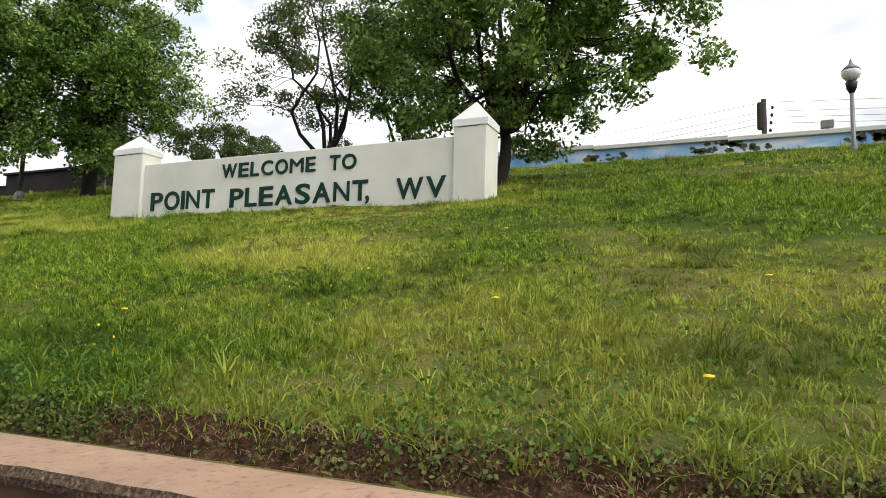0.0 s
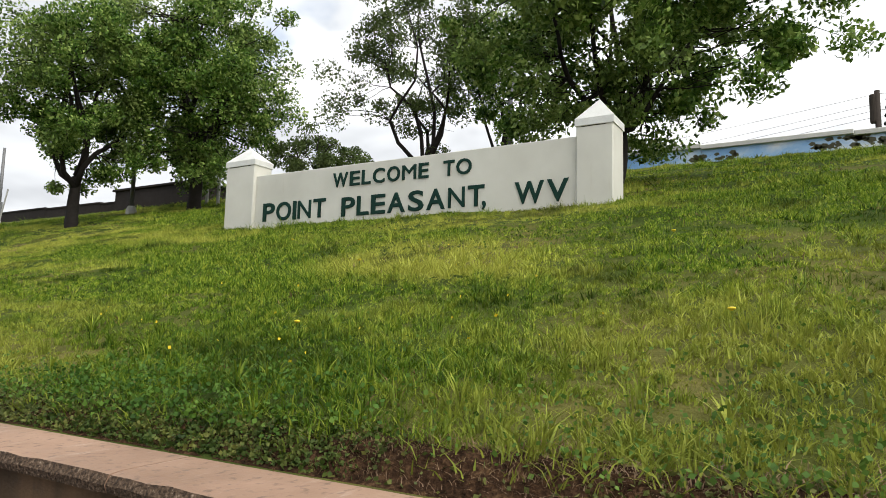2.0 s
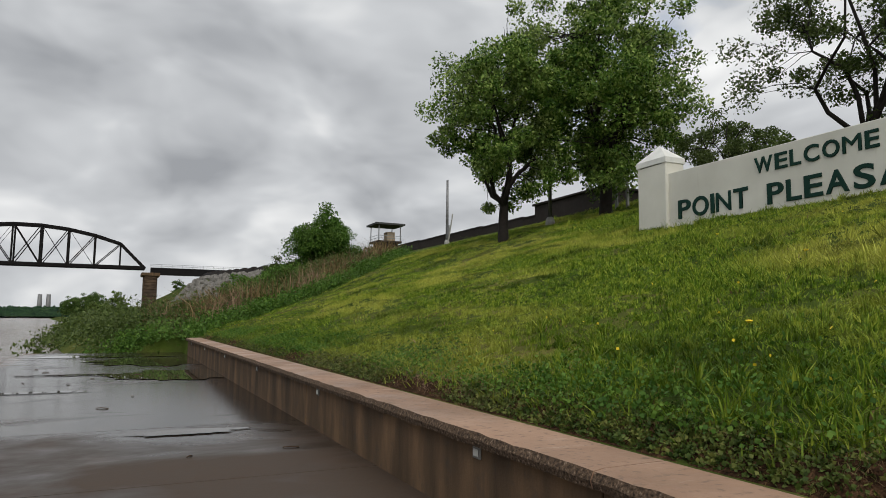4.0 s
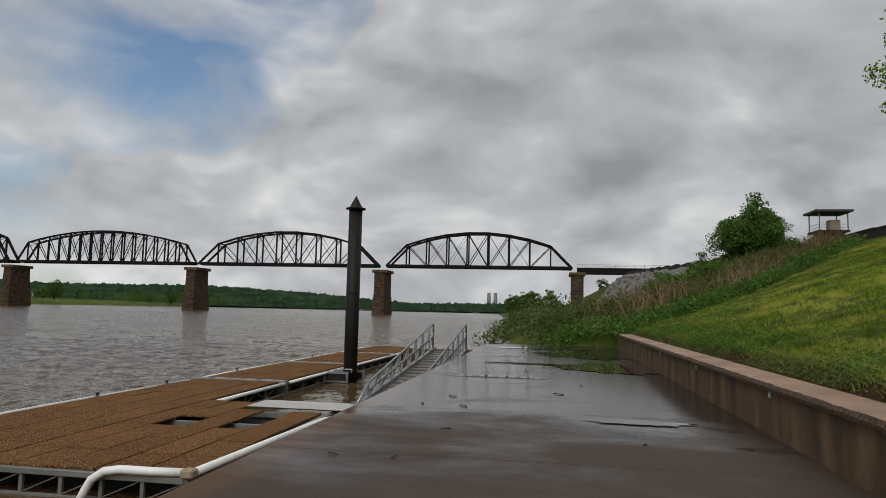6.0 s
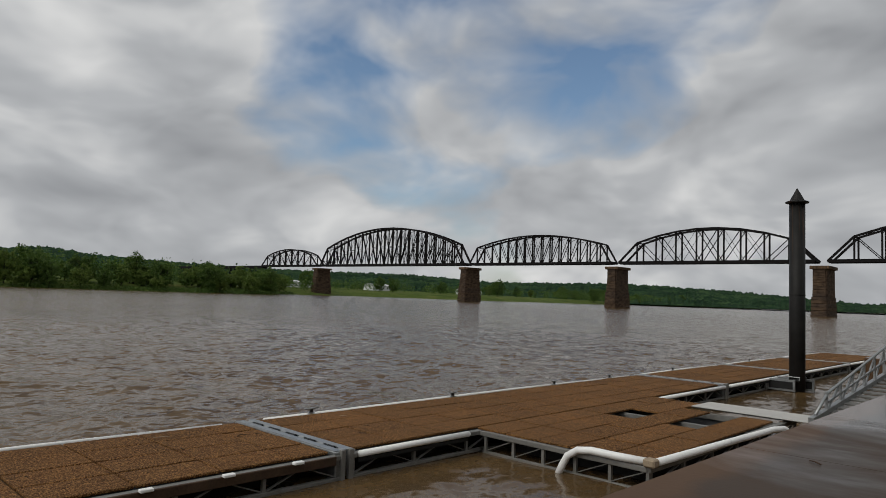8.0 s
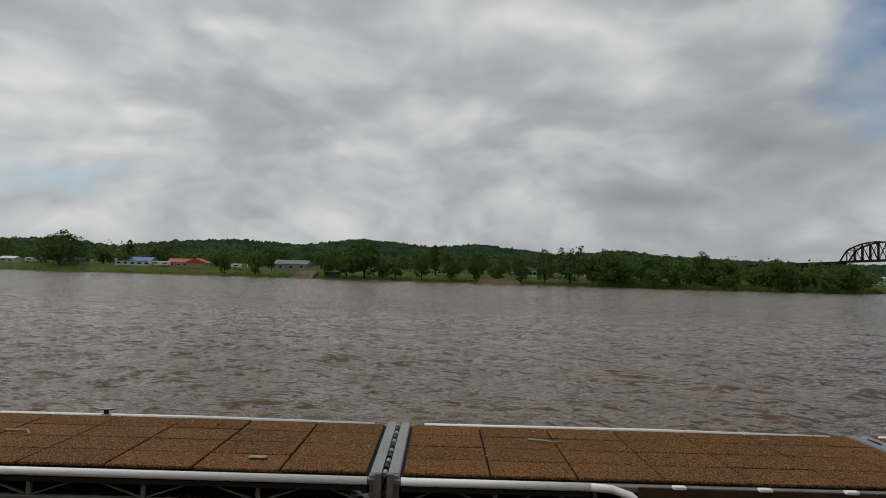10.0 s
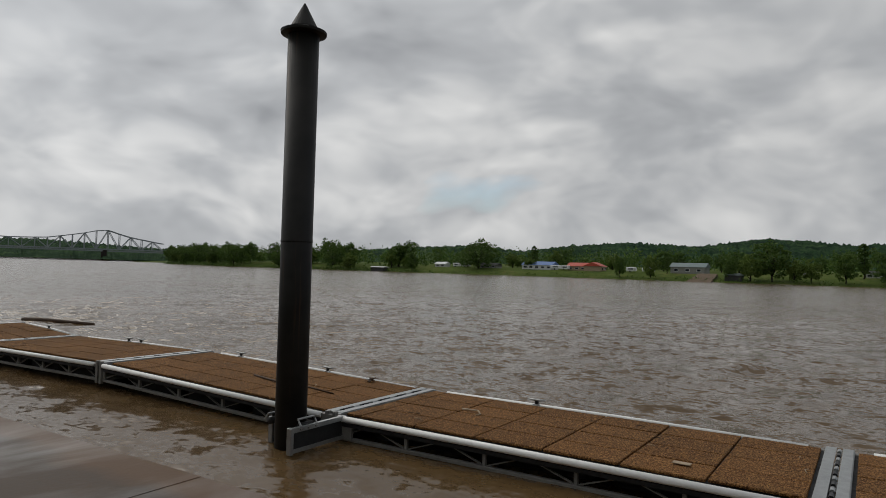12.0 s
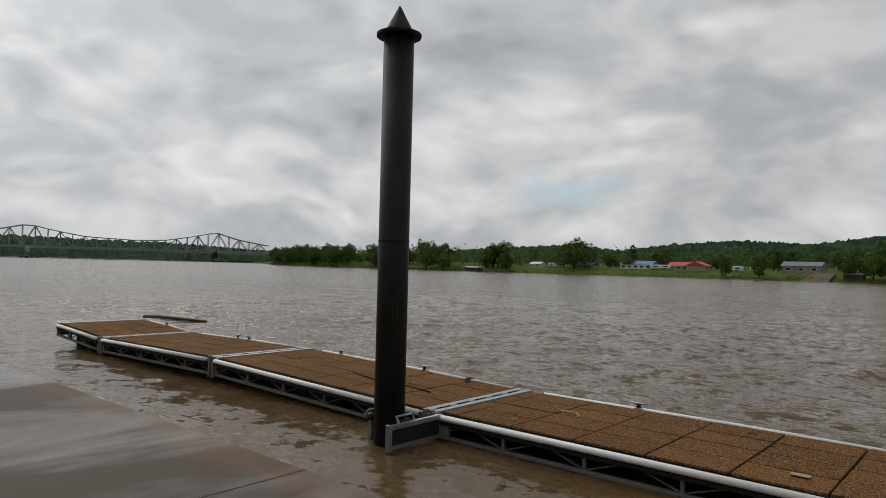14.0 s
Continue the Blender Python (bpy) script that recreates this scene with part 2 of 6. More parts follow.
def make_stone():
    m = Mat("weathered_pier_stone", 0.9, 0.0, 0.1)
    br = m.node("ShaderNodeTexNoise", Scale=0.5, Detail=6.0)
    m.link(m.stretch(1, 1, 2.2), br.inputs["Vector"])
    c = m.ramp(br.outputs["Fac"], (0.3, (0.030, 0.020, 0.013)), (0.7, (0.12, 0.080, 0.052)))
    c = m.mix(m.random(), c, m.mix(0.45, c, (0.05, 0.04, 0.035)))
    m.color(c)
    m.bump(m.noise(2.5, 4), 0.5, 0.1)
    return m.m


def make_grass_soil():
    m = Mat("grassy_ground", 0.95, 0.0, 0.04)
    a = m.noise(0.35, 5, 0.6)
    b = m.noise(3.0, 5)
    c = m.ramp(a, (0.34, (0.018, 0.034, 0.005)), (0.50, (0.050, 0.075, 0.012)), (0.66, (0.13, 0.115, 0.035)))
    c = m.mix(m.ramp(b, (0.35, 0.6), (0.55, 0.0)), c, (0.045, 0.055, 0.016))
    c = m.mix(m.ramp(m.noise(1.2, 4), (0.66, 0.0), (0.78, 0.6)), c, (0.11, 0.075, 0.04))
    # mown meadow across the river
    meadow = m.ramp(m.mix(0.5, m.noise(0.06, 4), m.noise(0.4, 4)), (0.36, (0.042, 0.064, 0.014)), (0.52, (0.070, 0.098, 0.021)), (0.68, (0.13, 0.13, 0.042)))
    c = m.mix(m.ramp(m.math("DIVIDE", m.sep(0), -200.0), (0.85, 0.0), (0.9, 1.0)), c, meadow)
    m.color(c)
    m.bump(m.mix(0.5, m.noise(9, 4), m.noise(40, 3)), 0.8, 0.05)
    return m.m


def make_blade(name, dark, mid_c, light, trans=0.25, patchy=0.6, clump=3.0, wall_dark=0.0):
    m = Mat(name, 0.55, 0.0, 0.16)
    c = m.ramp(m.mix(0.55, m.island(), m.ramp(m.noise(clump, 3), (0.38, 0.0), (0.62, 1.0))), (0.05, dark), (0.5, mid_c), (0.95, light))
    c = m.mix(m.ramp(m.noise(0.42, 5, 0.62, m.stretch(1.0, 0.55, 1)), (0.49, 0.0), (0.62, patchy)), c, tuple(min(1, v) for v in (light[0] * 1.12, light[1] * 0.97, light[2] * 1.5)))
    c = m.mix(m.ramp(m.noise(0.9, 4, 0.6), (0.36, patchy), (0.46, 0.0)), c, tuple(v * 0.7 for v in dark))
    if wall_dark:
        # darker green towards the wall, with a noisy border
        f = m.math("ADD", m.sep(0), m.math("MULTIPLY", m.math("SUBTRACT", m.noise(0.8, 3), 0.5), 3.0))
        c = m.mix(m.ramp(m.math("DIVIDE", f, 5.0), (0.12, wall_dark), (0.75, 0.0)), c, tuple(v * 0.42 for v in mid_c))
    m.color(c)
    m.b.inputs["Subsurface Weight"].default_value = 0.0
    m.b.inputs["Transmission Weight"].default_value = 0.0
    tr = m.t.nodes.new("ShaderNodeBsdfTranslucent")
    m.link(c, tr.inputs["Color"])
    mx = m.t.nodes.new("ShaderNodeMixShader")
    mx.inputs[0].default_value = trans
    out = m.t.nodes["Material Output"]
    m.link(m.b.outputs[0], mx.inputs[1])
    m.link(tr.outputs[0], mx.inputs[2])
    m.link(mx.outputs[0], out.inputs["Surface"])
    return m.m


def make_mural():
    m = Mat("painted_mural", 0.6)
    n = m.noise(0.45, 6, 0.6, m.stretch(1, 0.55, 1.6), 0.5)
    c = m.ramp(n, (0.38, (0.13, 0.32, 0.66)), (0.5, (0.30, 0.48, 0.72)), (0.62, (0.66, 0.70, 0.74)))
    m.color(c)
    m.bump(m.noise(20, 3), 0.2, 0.004)
    return m.m


def make_hill_forest():
    m = Mat("wooded_hill", 0.95, 0.0, 0.03)
    a = m.noise(0.07, 6, 0.7)
    c = m.ramp(m.mix(0.5, a, m.noise(0.02, 4)), (0.40, (0.008, 0.022, 0.012)), (0.52, (0.022, 0.050, 0.022)), (0.64, (0.060, 0.105, 0.036)))
    m.color(c)
    m.bump(m.noise(0.11, 4), 1.0, 9.0)
    return m.m


WATER = make_water()
WETCON = make_wet_concrete()
WALLCON = make_wall_concrete()
COPING = make_coping()
ROUGHEDGE = make_rough_edge()
TILE = make_tile()
SIGNPAINT = make_sign_paint()
STONE = make_stone()
SOIL = make_grass_soil()
MURAL = make_mural()
FOREST = make_hill_forest()
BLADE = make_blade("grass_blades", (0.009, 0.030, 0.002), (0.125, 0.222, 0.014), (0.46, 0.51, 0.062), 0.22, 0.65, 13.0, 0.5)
BLADE_DRY = make_blade("straw_blades", (0.075, 0.048, 0.020), (0.17, 0.115, 0.050), (0.33, 0.25, 0.12))
LEAF_A = make_blade("maple_leaves", (0.010, 0.032, 0.005), (0.085, 0.172, 0.020), (0.36, 0.46, 0.12), 0.30, 0.2)
LEAF_B = make_blade("olive_leaves", (0.035, 0.058, 0.014), (0.070, 0.105, 0.024), (0.13, 0.17, 0.05), 0.35, 0.2)
LEAF_FAR = make_blade("distant_leaves", (0.022, 0.052, 0.011), (0.062, 0.118, 0.022), (0.14, 0.20, 0.042), 0.32, 0.15)
LEAF_WEED = make_blade("weed_leaves", (0.030, 0.075, 0.011), (0.068, 0.145, 0.020), (0.14, 0.24, 0.040), 0.3, 0.2)
LEAF_PALE = make_blade("pale_spring_leaves", (0.050, 0.085, 0.016), (0.105, 0.165, 0.032), (0.20, 0.26, 0.06), 0.32, 0.15)
BARK = simple("dark_bark", (0.020, 0.016, 0.013), 0.9, var=0.5, scale=8, bump=0.9)
GREENPAINT = simple("dark_green_letters", (0.008, 0.036, 0.026), 0.55, var=0.2, spec=0.12)
RIDGEPAINT = simple("white_cap_paint", (0.70, 0.70, 0.66), 0.6, var=0.12)
STEELDARK = simple("dark_bridge_steel", (0.011, 0.010, 0.010), 0.8, var=0.35, scale=0.8, spec=0.12)
STEELPALE = simple("pale_bridge_steel", (0.22, 0.24, 0.25), 0.6, var=0.15, scale=0.3)
GALV = simple("galvanised_steel", (0.33, 0.34, 0.34), 0.42, 0.75, 0.3, 9)
GALVDULL = simple("dull_aluminium", (0.20, 0.195, 0.18), 0.55, 0.3, 0.3, 7)
WHITEPVC = simple("white_vinyl_rail", (0.8, 0.8, 0.78), 0.35, var=0.08, scale=4)
def make_pile_paint():
    m = Mat("black_coated_steel", 0.55, 0.0, 0.2)
    c = m.ramp(m.noise(2.2, 5), (0.3, (0.005, 0.0048, 0.0045)), (0.7, (0.015, 0.014, 0.0125)))
    rust = m.noise(3.0, 5, 0.6, m.stretch(3.0, 3.0, 0.12))
    c = m.mix(m.ramp(rust, (0.60, 0.0), (0.72, 0.7)), c, (0.055, 0.026, 0.012))
    m.color(c)
    m.bump(m.noise(12, 4), 0.25, 0.006)
    return m.m


PILEPAINT = make_pile_paint()
RUBBER = simple("black_float", (0.015, 0.015, 0.015), 0.7, var=0.3)
WOODDARK = simple("wet_dark_wood", (0.06, 0.035, 0.02), 0.7, var=0.5, scale=5, bump=0.5)
DRIFT = simple("bleached_driftwood", (0.33, 0.26, 0.18), 0.85, var=0.3)
FLOODCON = simple("pale_floodwall_cap", (0.55, 0.54, 0.50), 0.75, var=0.12, scale=1.5)
# dark concrete; on the upstream floodwall this colour holds the shade
DARKCON = simple("dark_and_shaded_concrete", (0.028, 0.022, 0.019), 0.9, var=0.4, scale=0.7)
ROCK = simple("grey_riprap_rock", (0.17, 0.16, 0.145), 0.9, var=0.4, scale=2.0, bump=0.6)
POLEGREY = simple("grey_painted_pole", (0.17, 0.17, 0.17), 0.5, 0.3, 0.2)
LAMPBLACK = simple("black_lamp_iron", (0.02, 0.02, 0.022), 0.45, 0.4, 0.2)
GLOBE = simple("frosted_lamp_globe", (0.72, 0.72, 0.72), 0.3, var=0.06)
BARKPOLE = simple("creosoted_pole", (0.045, 0.035, 0.028), 0.9, var=0.3)
CABLE = simple("grey_cable", (0.22, 0.22, 0.23), 0.6, var=0.1)
SIDING = simple("white_siding", (0.62, 0.63, 0.63), 0.6, var=0.1, scale=0.5, bump=0)
BARNWALL = simple("weathered_grey_siding", (0.27, 0.27, 0.25), 0.7, var=0.15, scale=0.5, bump=0)
TANWALL = simple("tan_wall", (0.36, 0.28, 0.19), 0.8, var=0.15, scale=0.5, bump=0)
REDROOF = simple("red_metal_roof", (0.42, 0.075, 0.045), 0.5, var=0.15, scale=0.5, bump=0)
BLUEROOF = simple("blue_metal_roof", (0.10, 0.17, 0.36), 0.5, var=0.15, scale=0.5, bump=0)
GREYROOF = simple("grey_green_metal_roof", (0.15, 0.19, 0.19), 0.5, var=0.15, scale=0.5, bump=0)
DARKROOF = simple("dark_shingle_roof", (0.05, 0.052, 0.05), 0.8, var=0.2, scale=0.5, bump=0)
DARKGLASS = simple("dark_window_glass", (0.02, 0.025, 0.03), 0.1, var=0.1, bump=0)
MUD = simple("brown_mud", (0.12, 0.085, 0.055), 0.9, var=0.3, scale=0.6, bump=0.6)
YELLOW = simple("yellow_petals", (0.75, 0.55, 0.03), 0.6, var=0.1, bump=0)
LENSGLASS = simple("milky_lamp_lens", (0.6, 0.6, 0.56), 0.25, var=0.1)
CONCPALE = simple("pale_concrete", (0.42, 0.41, 0.385), 0.8, var=0.15, scale=0.6)

# ---- mesh helpers ----


def mesh_of(name, verts, faces, mat=None, smooth=False):
    me = bpy.data.meshes.new(name)
    me.from_pydata([tuple(v) for v in verts], [], [tuple(f) for f in faces])
    if mat:
        me.materials.append(mat)
    if smooth:
        me.polygons.foreach_set("use_smooth", [True] * len(me.polygons))
    me.update()
    return me


def bm_mesh(name, bm, mat, smooth=False):
    me = bpy.data.meshes.new(name)
    bm.normal_update()
    bm.to_mesh(me)
    bm.free()
    me.materials.append(mat)
    if smooth:
        me.polygons.foreach_set("use_smooth", [True] * len(me.polygons))
    return me


def thing(name, label, category, at=(0, 0, 0), group="", kind=""):
    ob = new(name)
    ob.location = at
    return tagged(ob, label, category, group, kind)


def part(name, bm, mat, parent, label="", smooth=False):
    """Links a bmesh (or a finished mesh) as one mesh object under a thing."""
    me = bm if isinstance(bm, bpy.types.Mesh) else bm_mesh(name, bm, mat, smooth)
    ob = new(name, me)
    ob.parent = parent
    if label:
        ob["label"] = label
    return ob


def add_box(bm, lo, hi, bevel=0.0):
    lo, hi = Vector(lo), Vector(hi)
    r = bmesh.ops.create_cube(bm, size=1.0)
    for v in r["verts"]:
        v.co = Vector([(lo[i] + hi[i]) / 2 + v.co[i] * (hi[i] - lo[i]) for i in range(3)])
    if bevel:
        edges = list({e for v in r["verts"] for e in v.link_edges})
        bmesh.ops.bevel(bm, geom=edges, offset=bevel, segments=1, affect="EDGES")
    return bm


def box(lo, hi, bevel=0.0):
    return add_box(bmesh.new(), lo, hi, bevel)


def add_bar(bm, a, b, w, h=None, sides=4):
    """A straight bar between two points, square (w by h) or round."""
    a, b = Vector(a), Vector(b)
    d = b - a
    q = d.to_track_quat("Z", "Y")
    h = h or w
    ring = []
    for end in (a, b):
        row = []
        for k in range(sides):
            ang = 2 * math.pi * (k + 0.5) / sides
            s = math.sqrt(2) / 2 if sides == 4 else 0.5
            row.append(bm.verts.new(end + q @ Vector((math.cos(ang) * w * s, math.sin(ang) * h * s, 0))))
        ring.append(row)
    for k in range(sides):
        n = (k + 1) % sides
        bm.faces.new((ring[0][k], ring[0][n], ring[1][n], ring[1][k]))
    bm.faces.new(ring[0][::-1])
    bm.faces.new(ring[1])
    return bm


def bar(a, b, w, h=None, sides=4):
    return add_bar(bmesh.new(), a, b, w, h, sides)


def tube(points, radius, sides=10):
    """A bent round tube through points; radius may be a list."""
    bm = bmesh.new()
    pts = [Vector(p) for p in points]
    rad = radius if isinstance(radius, (list, tuple)) else [radius] * len(pts)
    rows = []
    for i, p in enumerate(pts):
        d = (pts[min(i + 1, len(pts) - 1)] - pts[max(i - 1, 0)]).normalized()
        side = d.orthogonal().normalized() if i == 0 else (rows_side - d * rows_side.dot(d)).normalized()
        rows_side = side
        up = d.cross(side)
        rows.append([bm.verts.new(p + (side * math.cos(2 * math.pi * k / sides) + up * math.sin(2 * math.pi * k / sides)) * rad[i]) for k in range(sides)])
    for a, b in zip(rows, rows[1:]):
        for k in range(sides):
            n = (k + 1) % sides
            bm.faces.new((a[k], a[n], b[n], b[k]))
    bm.faces.new(rows[0][::-1])
    bm.faces.new(rows[-1])
    return bm


def lathe(profile, sides=24, at=(0, 0, 0)):
    bm = bmesh.new()
    rows = [[bm.verts.new((at[0] + r * math.cos(2 * math.pi * k / sides), at[1] + r * math.sin(2 * math.pi * k / sides), at[2] + z)) for k in range(sides)] for r, z in profile]
    for a, b in zip(rows, rows[1:]):
        for k in range(sides):
            n = (k + 1) % sides
            bm.faces.new((a[k], a[n], b[n], b[k]))
    bm.faces.new(rows[0][::-1])
    bm.faces.new(rows[-1])
    return bm


def lerp_table(x, table):
    xs, ys = zip(*table)
    return np.interp(x, xs, ys)


# ---- the lie of the land ----
WATER_Z = -1.25
WHARF_X = -4.2       # river edge of the wharf
WHARF_END = 20.6
EAST = [(-3000, -300), (-900, -120), (-300, -30), (-60, -4.2), (20, -4.2), (24, -5.6), (60, -7.5), (130, -12), (267, -21), (700, -60), (1400, -160), (3000, -400)]
WEST = [(-3000, -1100), (-1200, -800), (-860, -600), (-450, -310), (-330, -266), (120, -264), (170, -282), (215, -345), (300, -372), (420, -330), (800, -385), (1500, -480), (3000, -900)]


def hill(x, y):
    """The height of the grassy slope."""
    z = lerp_table(x, [(0.0, 0.46), (0.42, 0.50), (0.56, 0.60), (2.3, 1.07), (9.4, 3.23), (22.8, 7.02), (24, 7.1), (80, 7.4)])
    lift = np.clip((y - 10) / 12.0, 0, 1) * np.clip((x - 6) / 6.0, 0, 1) * 0.5
    # a steep stone-faced embankment begins beyond the lawn
    bank = lerp_table(x, [(1, 0.0), (4.5, 1.6), (9.5, 6.3), (12, 6.9), (30, 7.4)])
    return z + lift + np.clip((y - 42) / 12.0, 0, 1) * np.maximum(0, bank * np.clip(0.74 + 0.007 * (y - 55), 0.6, 1.15) - z - lift)


def terrain(x, y):
    x, y = np.asarray(x, float), np.asarray(y, float)
    east, west = lerp_table(y, EAST), lerp_table(y, WEST)
    bank_e = np.clip(-1.9 + (x - east) * 0.6, -5, 60)
    ze = np.minimum(np.where(x > 0.0, hill(x, y), 0.46), bank_e)
    under = (y < WHARF_END) & (y > -70) & (x < 0.2)
    ze = np.where(under, -3.0, ze)
    d = west - x
    zw = np.clip(-1.9 + d * 0.16, -5, 1.9) + np.clip((d - 24) * 0.016, 0, 6)
    z = np.where(x > (east + west) / 2, ze, zw)
    closing = np.clip((np.abs(y + 100) - 1500) / 300.0, 0, 1)
    return np.maximum(z, -4 + closing * 7)


def grid_mesh(name, xs, ys, height, mat):
    gx, gy = np.meshgrid(xs, ys)
    gz = height(gx, gy)
    verts = np.stack([gx, gy, gz], -1).reshape(-1, 3)
    nx, ny = len(xs), len(ys)
    i = np.arange(nx - 1)[None, :] + np.arange(ny - 1)[:, None] * nx
    faces = np.stack([i, i + 1, i + 1 + nx, i + nx], -1).reshape(-1, 4)
    return mesh_of(name, verts.tolist(), faces.tolist(), mat, True)


def rough_terrain(x, y):
    z = terrain(x, y)
    bump = (np.sin(x * 1.7 + y * 0.9) + np.sin(x * 0.8 - y * 1.9 + 1.3) + np.sin(x * 3.1 + y * 2.3) * 0.5) * 0.018
    near = (x > 0.9) & (x < 22)
    return z + np.where(near, bump, 0)


XS = np.unique(np.concatenate([np.linspace(-3000, -700, 12), np.linspace(-660, -250, 60), np.linspace(-240, -12, 20), np.linspace(-8, 0.2, 14), np.linspace(0.3, 3, 19), np.linspace(3.3, 25, 56), np.linspace(28, 120, 16), np.linspace(160, 3000, 14)]))
YS = np.unique(np.concatenate([np.linspace(-3000, -600, 14), np.linspace(-560, -60, 50), np.linspace(-55, -12, 22), np.linspace(-10.5, 26, 105), np.linspace(27, 80, 50), np.linspace(90, 560, 60), np.linspace(640, 3000, 14)]))
ground = new("ground", grid_mesh("ground", XS, YS, rough_terrain, SOIL))
tagged(ground, "grassy river bank sloping up from the wharf", "ground", kind="structure")

wrng = np.random.default_rng(2)
WAVES = [(2 * math.pi / lam, wrng.normal(math.radians(60), 0.55), wrng.uniform(0, 6.28), 0.0085 * lam ** 0.75) for lam in np.geomspace(0.55, 4.5, 34)]


def waves(x, y):
    z = np.zeros_like(x)
    for k, a, ph, amp in WAVES:
        u = k * (x * math.cos(a) + y * math.sin(a)) + ph + 0.8 * np.sin(0.31 * x + 0.23 * y + ph)
        z = z + amp * (1.4 * np.exp(np.sin(u) - 1) - 0.6)
    calm = np.clip((-x - 7.0) / 9.0, 0.22, 1.0)
    fade = np.clip((62 + x) / 36, 0, 1) * np.clip((52 - np.abs(y + 5)) / 18, 0, 1)
    return WATER_Z + z * calm * fade * 0.8


WXS = np.unique(np.concatenate([np.linspace(-2900, -260, 8), np.linspace(-240, -120, 24), -np.geomspace(11.6, 118, 190), np.linspace(-11.5, -4.0, 46), [0.0, 400.0]]))
WYS = np.unique(np.concatenate([np.linspace(-2900, -160, 9), np.linspace(-150, -46, 60), np.linspace(-45, 40, 430), np.linspace(41, 150, 60), np.linspace(170, 2900, 9)]))
river = new("water", grid_mesh("water", WXS, WYS, waves, WATER))
tagged(river, "muddy brown choppy river water", "river", kind="structure")

# ---- wharf ----
wharf = thing("pavement", "wet brown-grey concrete wharf with shallow puddles", "pavement", kind="structure")
JOINTS = [-70, -50, -34, -24, -16.9, -12.0, -9.6, -7.15, -4.7, -2.25, 0.2, 2.65, 5.1, 7.55, 10.0, 12.45, 14.9, 17.3, WHARF_END]
for k, (a, b) in enumerate(zip(JOINTS, JOINTS[1:])):
    rise = (0.001, -0.001, 0.0, 0.001, -0.002, 0.0)[k % 6]
    bm = box((WHARF_X, a + 0.0015, -2.9), (0.06, b - 0.0015, rise), 0.002)
    part("concrete_slab", bm, WETCON, wharf)
part("joint_bed", box((WHARF_X + 0.02, -70, -2.9), (0.05, WHARF_END - 0.02, -0.03)), WETCON, wharf)
part("landing_ledge", box((-6.6, 18.2, -2.9), (WHARF_X - 0.004, WHARF_END, -0.10), 0.02), WETCON, wharf)

puddles = thing("puddle", "shallow rain puddle beside the retaining wall", "puddle", kind="structure")
PUDDLE = Mat("puddle_water", 0.02)
PUDDLE.color((0.045, 0.035, 0.024))
PUDDLE.b.inputs["IOR"].default_value = 1.33


def puddle(cx, cy, rx, ry, seed):
    rnd = random.Random(seed)
    vs = []
    n = 40
    for k in range(n):
        a = 2 * math.pi * k / n
        r = 1 + 0.16 * math.sin(3 * a + rnd.random() * 6) + 0.1 * math.sin(7 * a + rnd.random())
        vs.append((min(cx + rx * r * math.cos(a), 0.035), cy + ry * r * math.sin(a), 0.0105))
    return mesh_of("puddle_surface", vs, [tuple(range(n))], PUDDLE.m)


for k, (cx, cy, rx, ry) in enumerate(((-0.6, 11.7, 1.35, 1.15), (-0.75, 15.9, 1.6, 1.6), (-2.9, 9.0, 0.8, 0.10), (-2.6, 12.1, 0.8, 0.16), (-1.1, 4.72, 0.5, 0.16), (-2.1, 18.4, 1.9, 0.4))):
    part("puddle_surface", puddle(cx, cy, rx, ry, k), None, puddles)

# ---- retaining wall ----
wall = thing("wall_retaining", "low stained concrete retaining wall with pinkish coping", "retaining wall", kind="structure")
WALL_Y = [-62, -43, -33.6, -24, -14.4, -9.6, -4.8, 0.0, 4.8, 9.6, 14.4, 18.6]
rnd = random.Random(3)
for a, b in zip(WALL_Y, WALL_Y[1:]):
    part("wall_panel", box((0.04, a + 0.006, -0.5), (0.36, b - 0.006, 0.425), 0.006), WALLCON, wall)
    bm = bmesh.new()
    n = max(2, int((b - a) / 0.12))
    prof = [(-0.012, 0.425), (-0.022, 0.46), (-0.004, 0.497), (0.05, 0.502), (0.40, 0.506), (0.40, 0.425)]
    rows = []
    for i in range(n + 1):
        y = a + 0.004 + (b - a - 0.008) * i / n
        j = rnd.uniform(-0.006, 0.006)
        rows.append([bm.verts.new((x + (j if x < 0.02 else 0), y, z + (rnd.uniform(-0.004, 0.004) if x < 0.02 else 0))) for x, z in prof])
    for p, q in zip(rows, rows[1:]):
        for i in range(len(prof)):
            m = (i + 1) % len(prof)
            bm.faces.new((p[i], p[m], q[m], q[i]))
    bm.faces.new(rows[0][::-1])
    bm.faces.new(rows[-1])
    bmesh.ops.recalc_face_normals(bm, faces=bm.faces)
    me = bm_mesh("coping_slab", bm, COPING)
    me.materials.append(ROUGHEDGE)
    for p in me.polygons:
        if p.normal.x < -0.3:
            p.material_index = 1
    part("coping_slab", me, None, wall)
part("wall_end_face", box((0.05, 18.6, -0.5), (0.34, 18.66, 0.42)), WALLCON, wall)


def wall_lamp(y):
    t = thing("wall_light", "small galvanised step light set in the retaining wall", "light", (0.04, y, 0.385), "step lights")
    bm = box((-0.012, -0.045, -0.04), (0.0, 0.045, 0.04), 0.006)
    part("housing", bm, GALVDULL, t)
    part("lens", box((-0.018, -0.026, -0.026), (-0.012, 0.026, 0.014), 0.003), LENSGLASS, t)
    return t


for k in range(-6, 6):
    wall_lamp(1.05 + 3.28 * k)

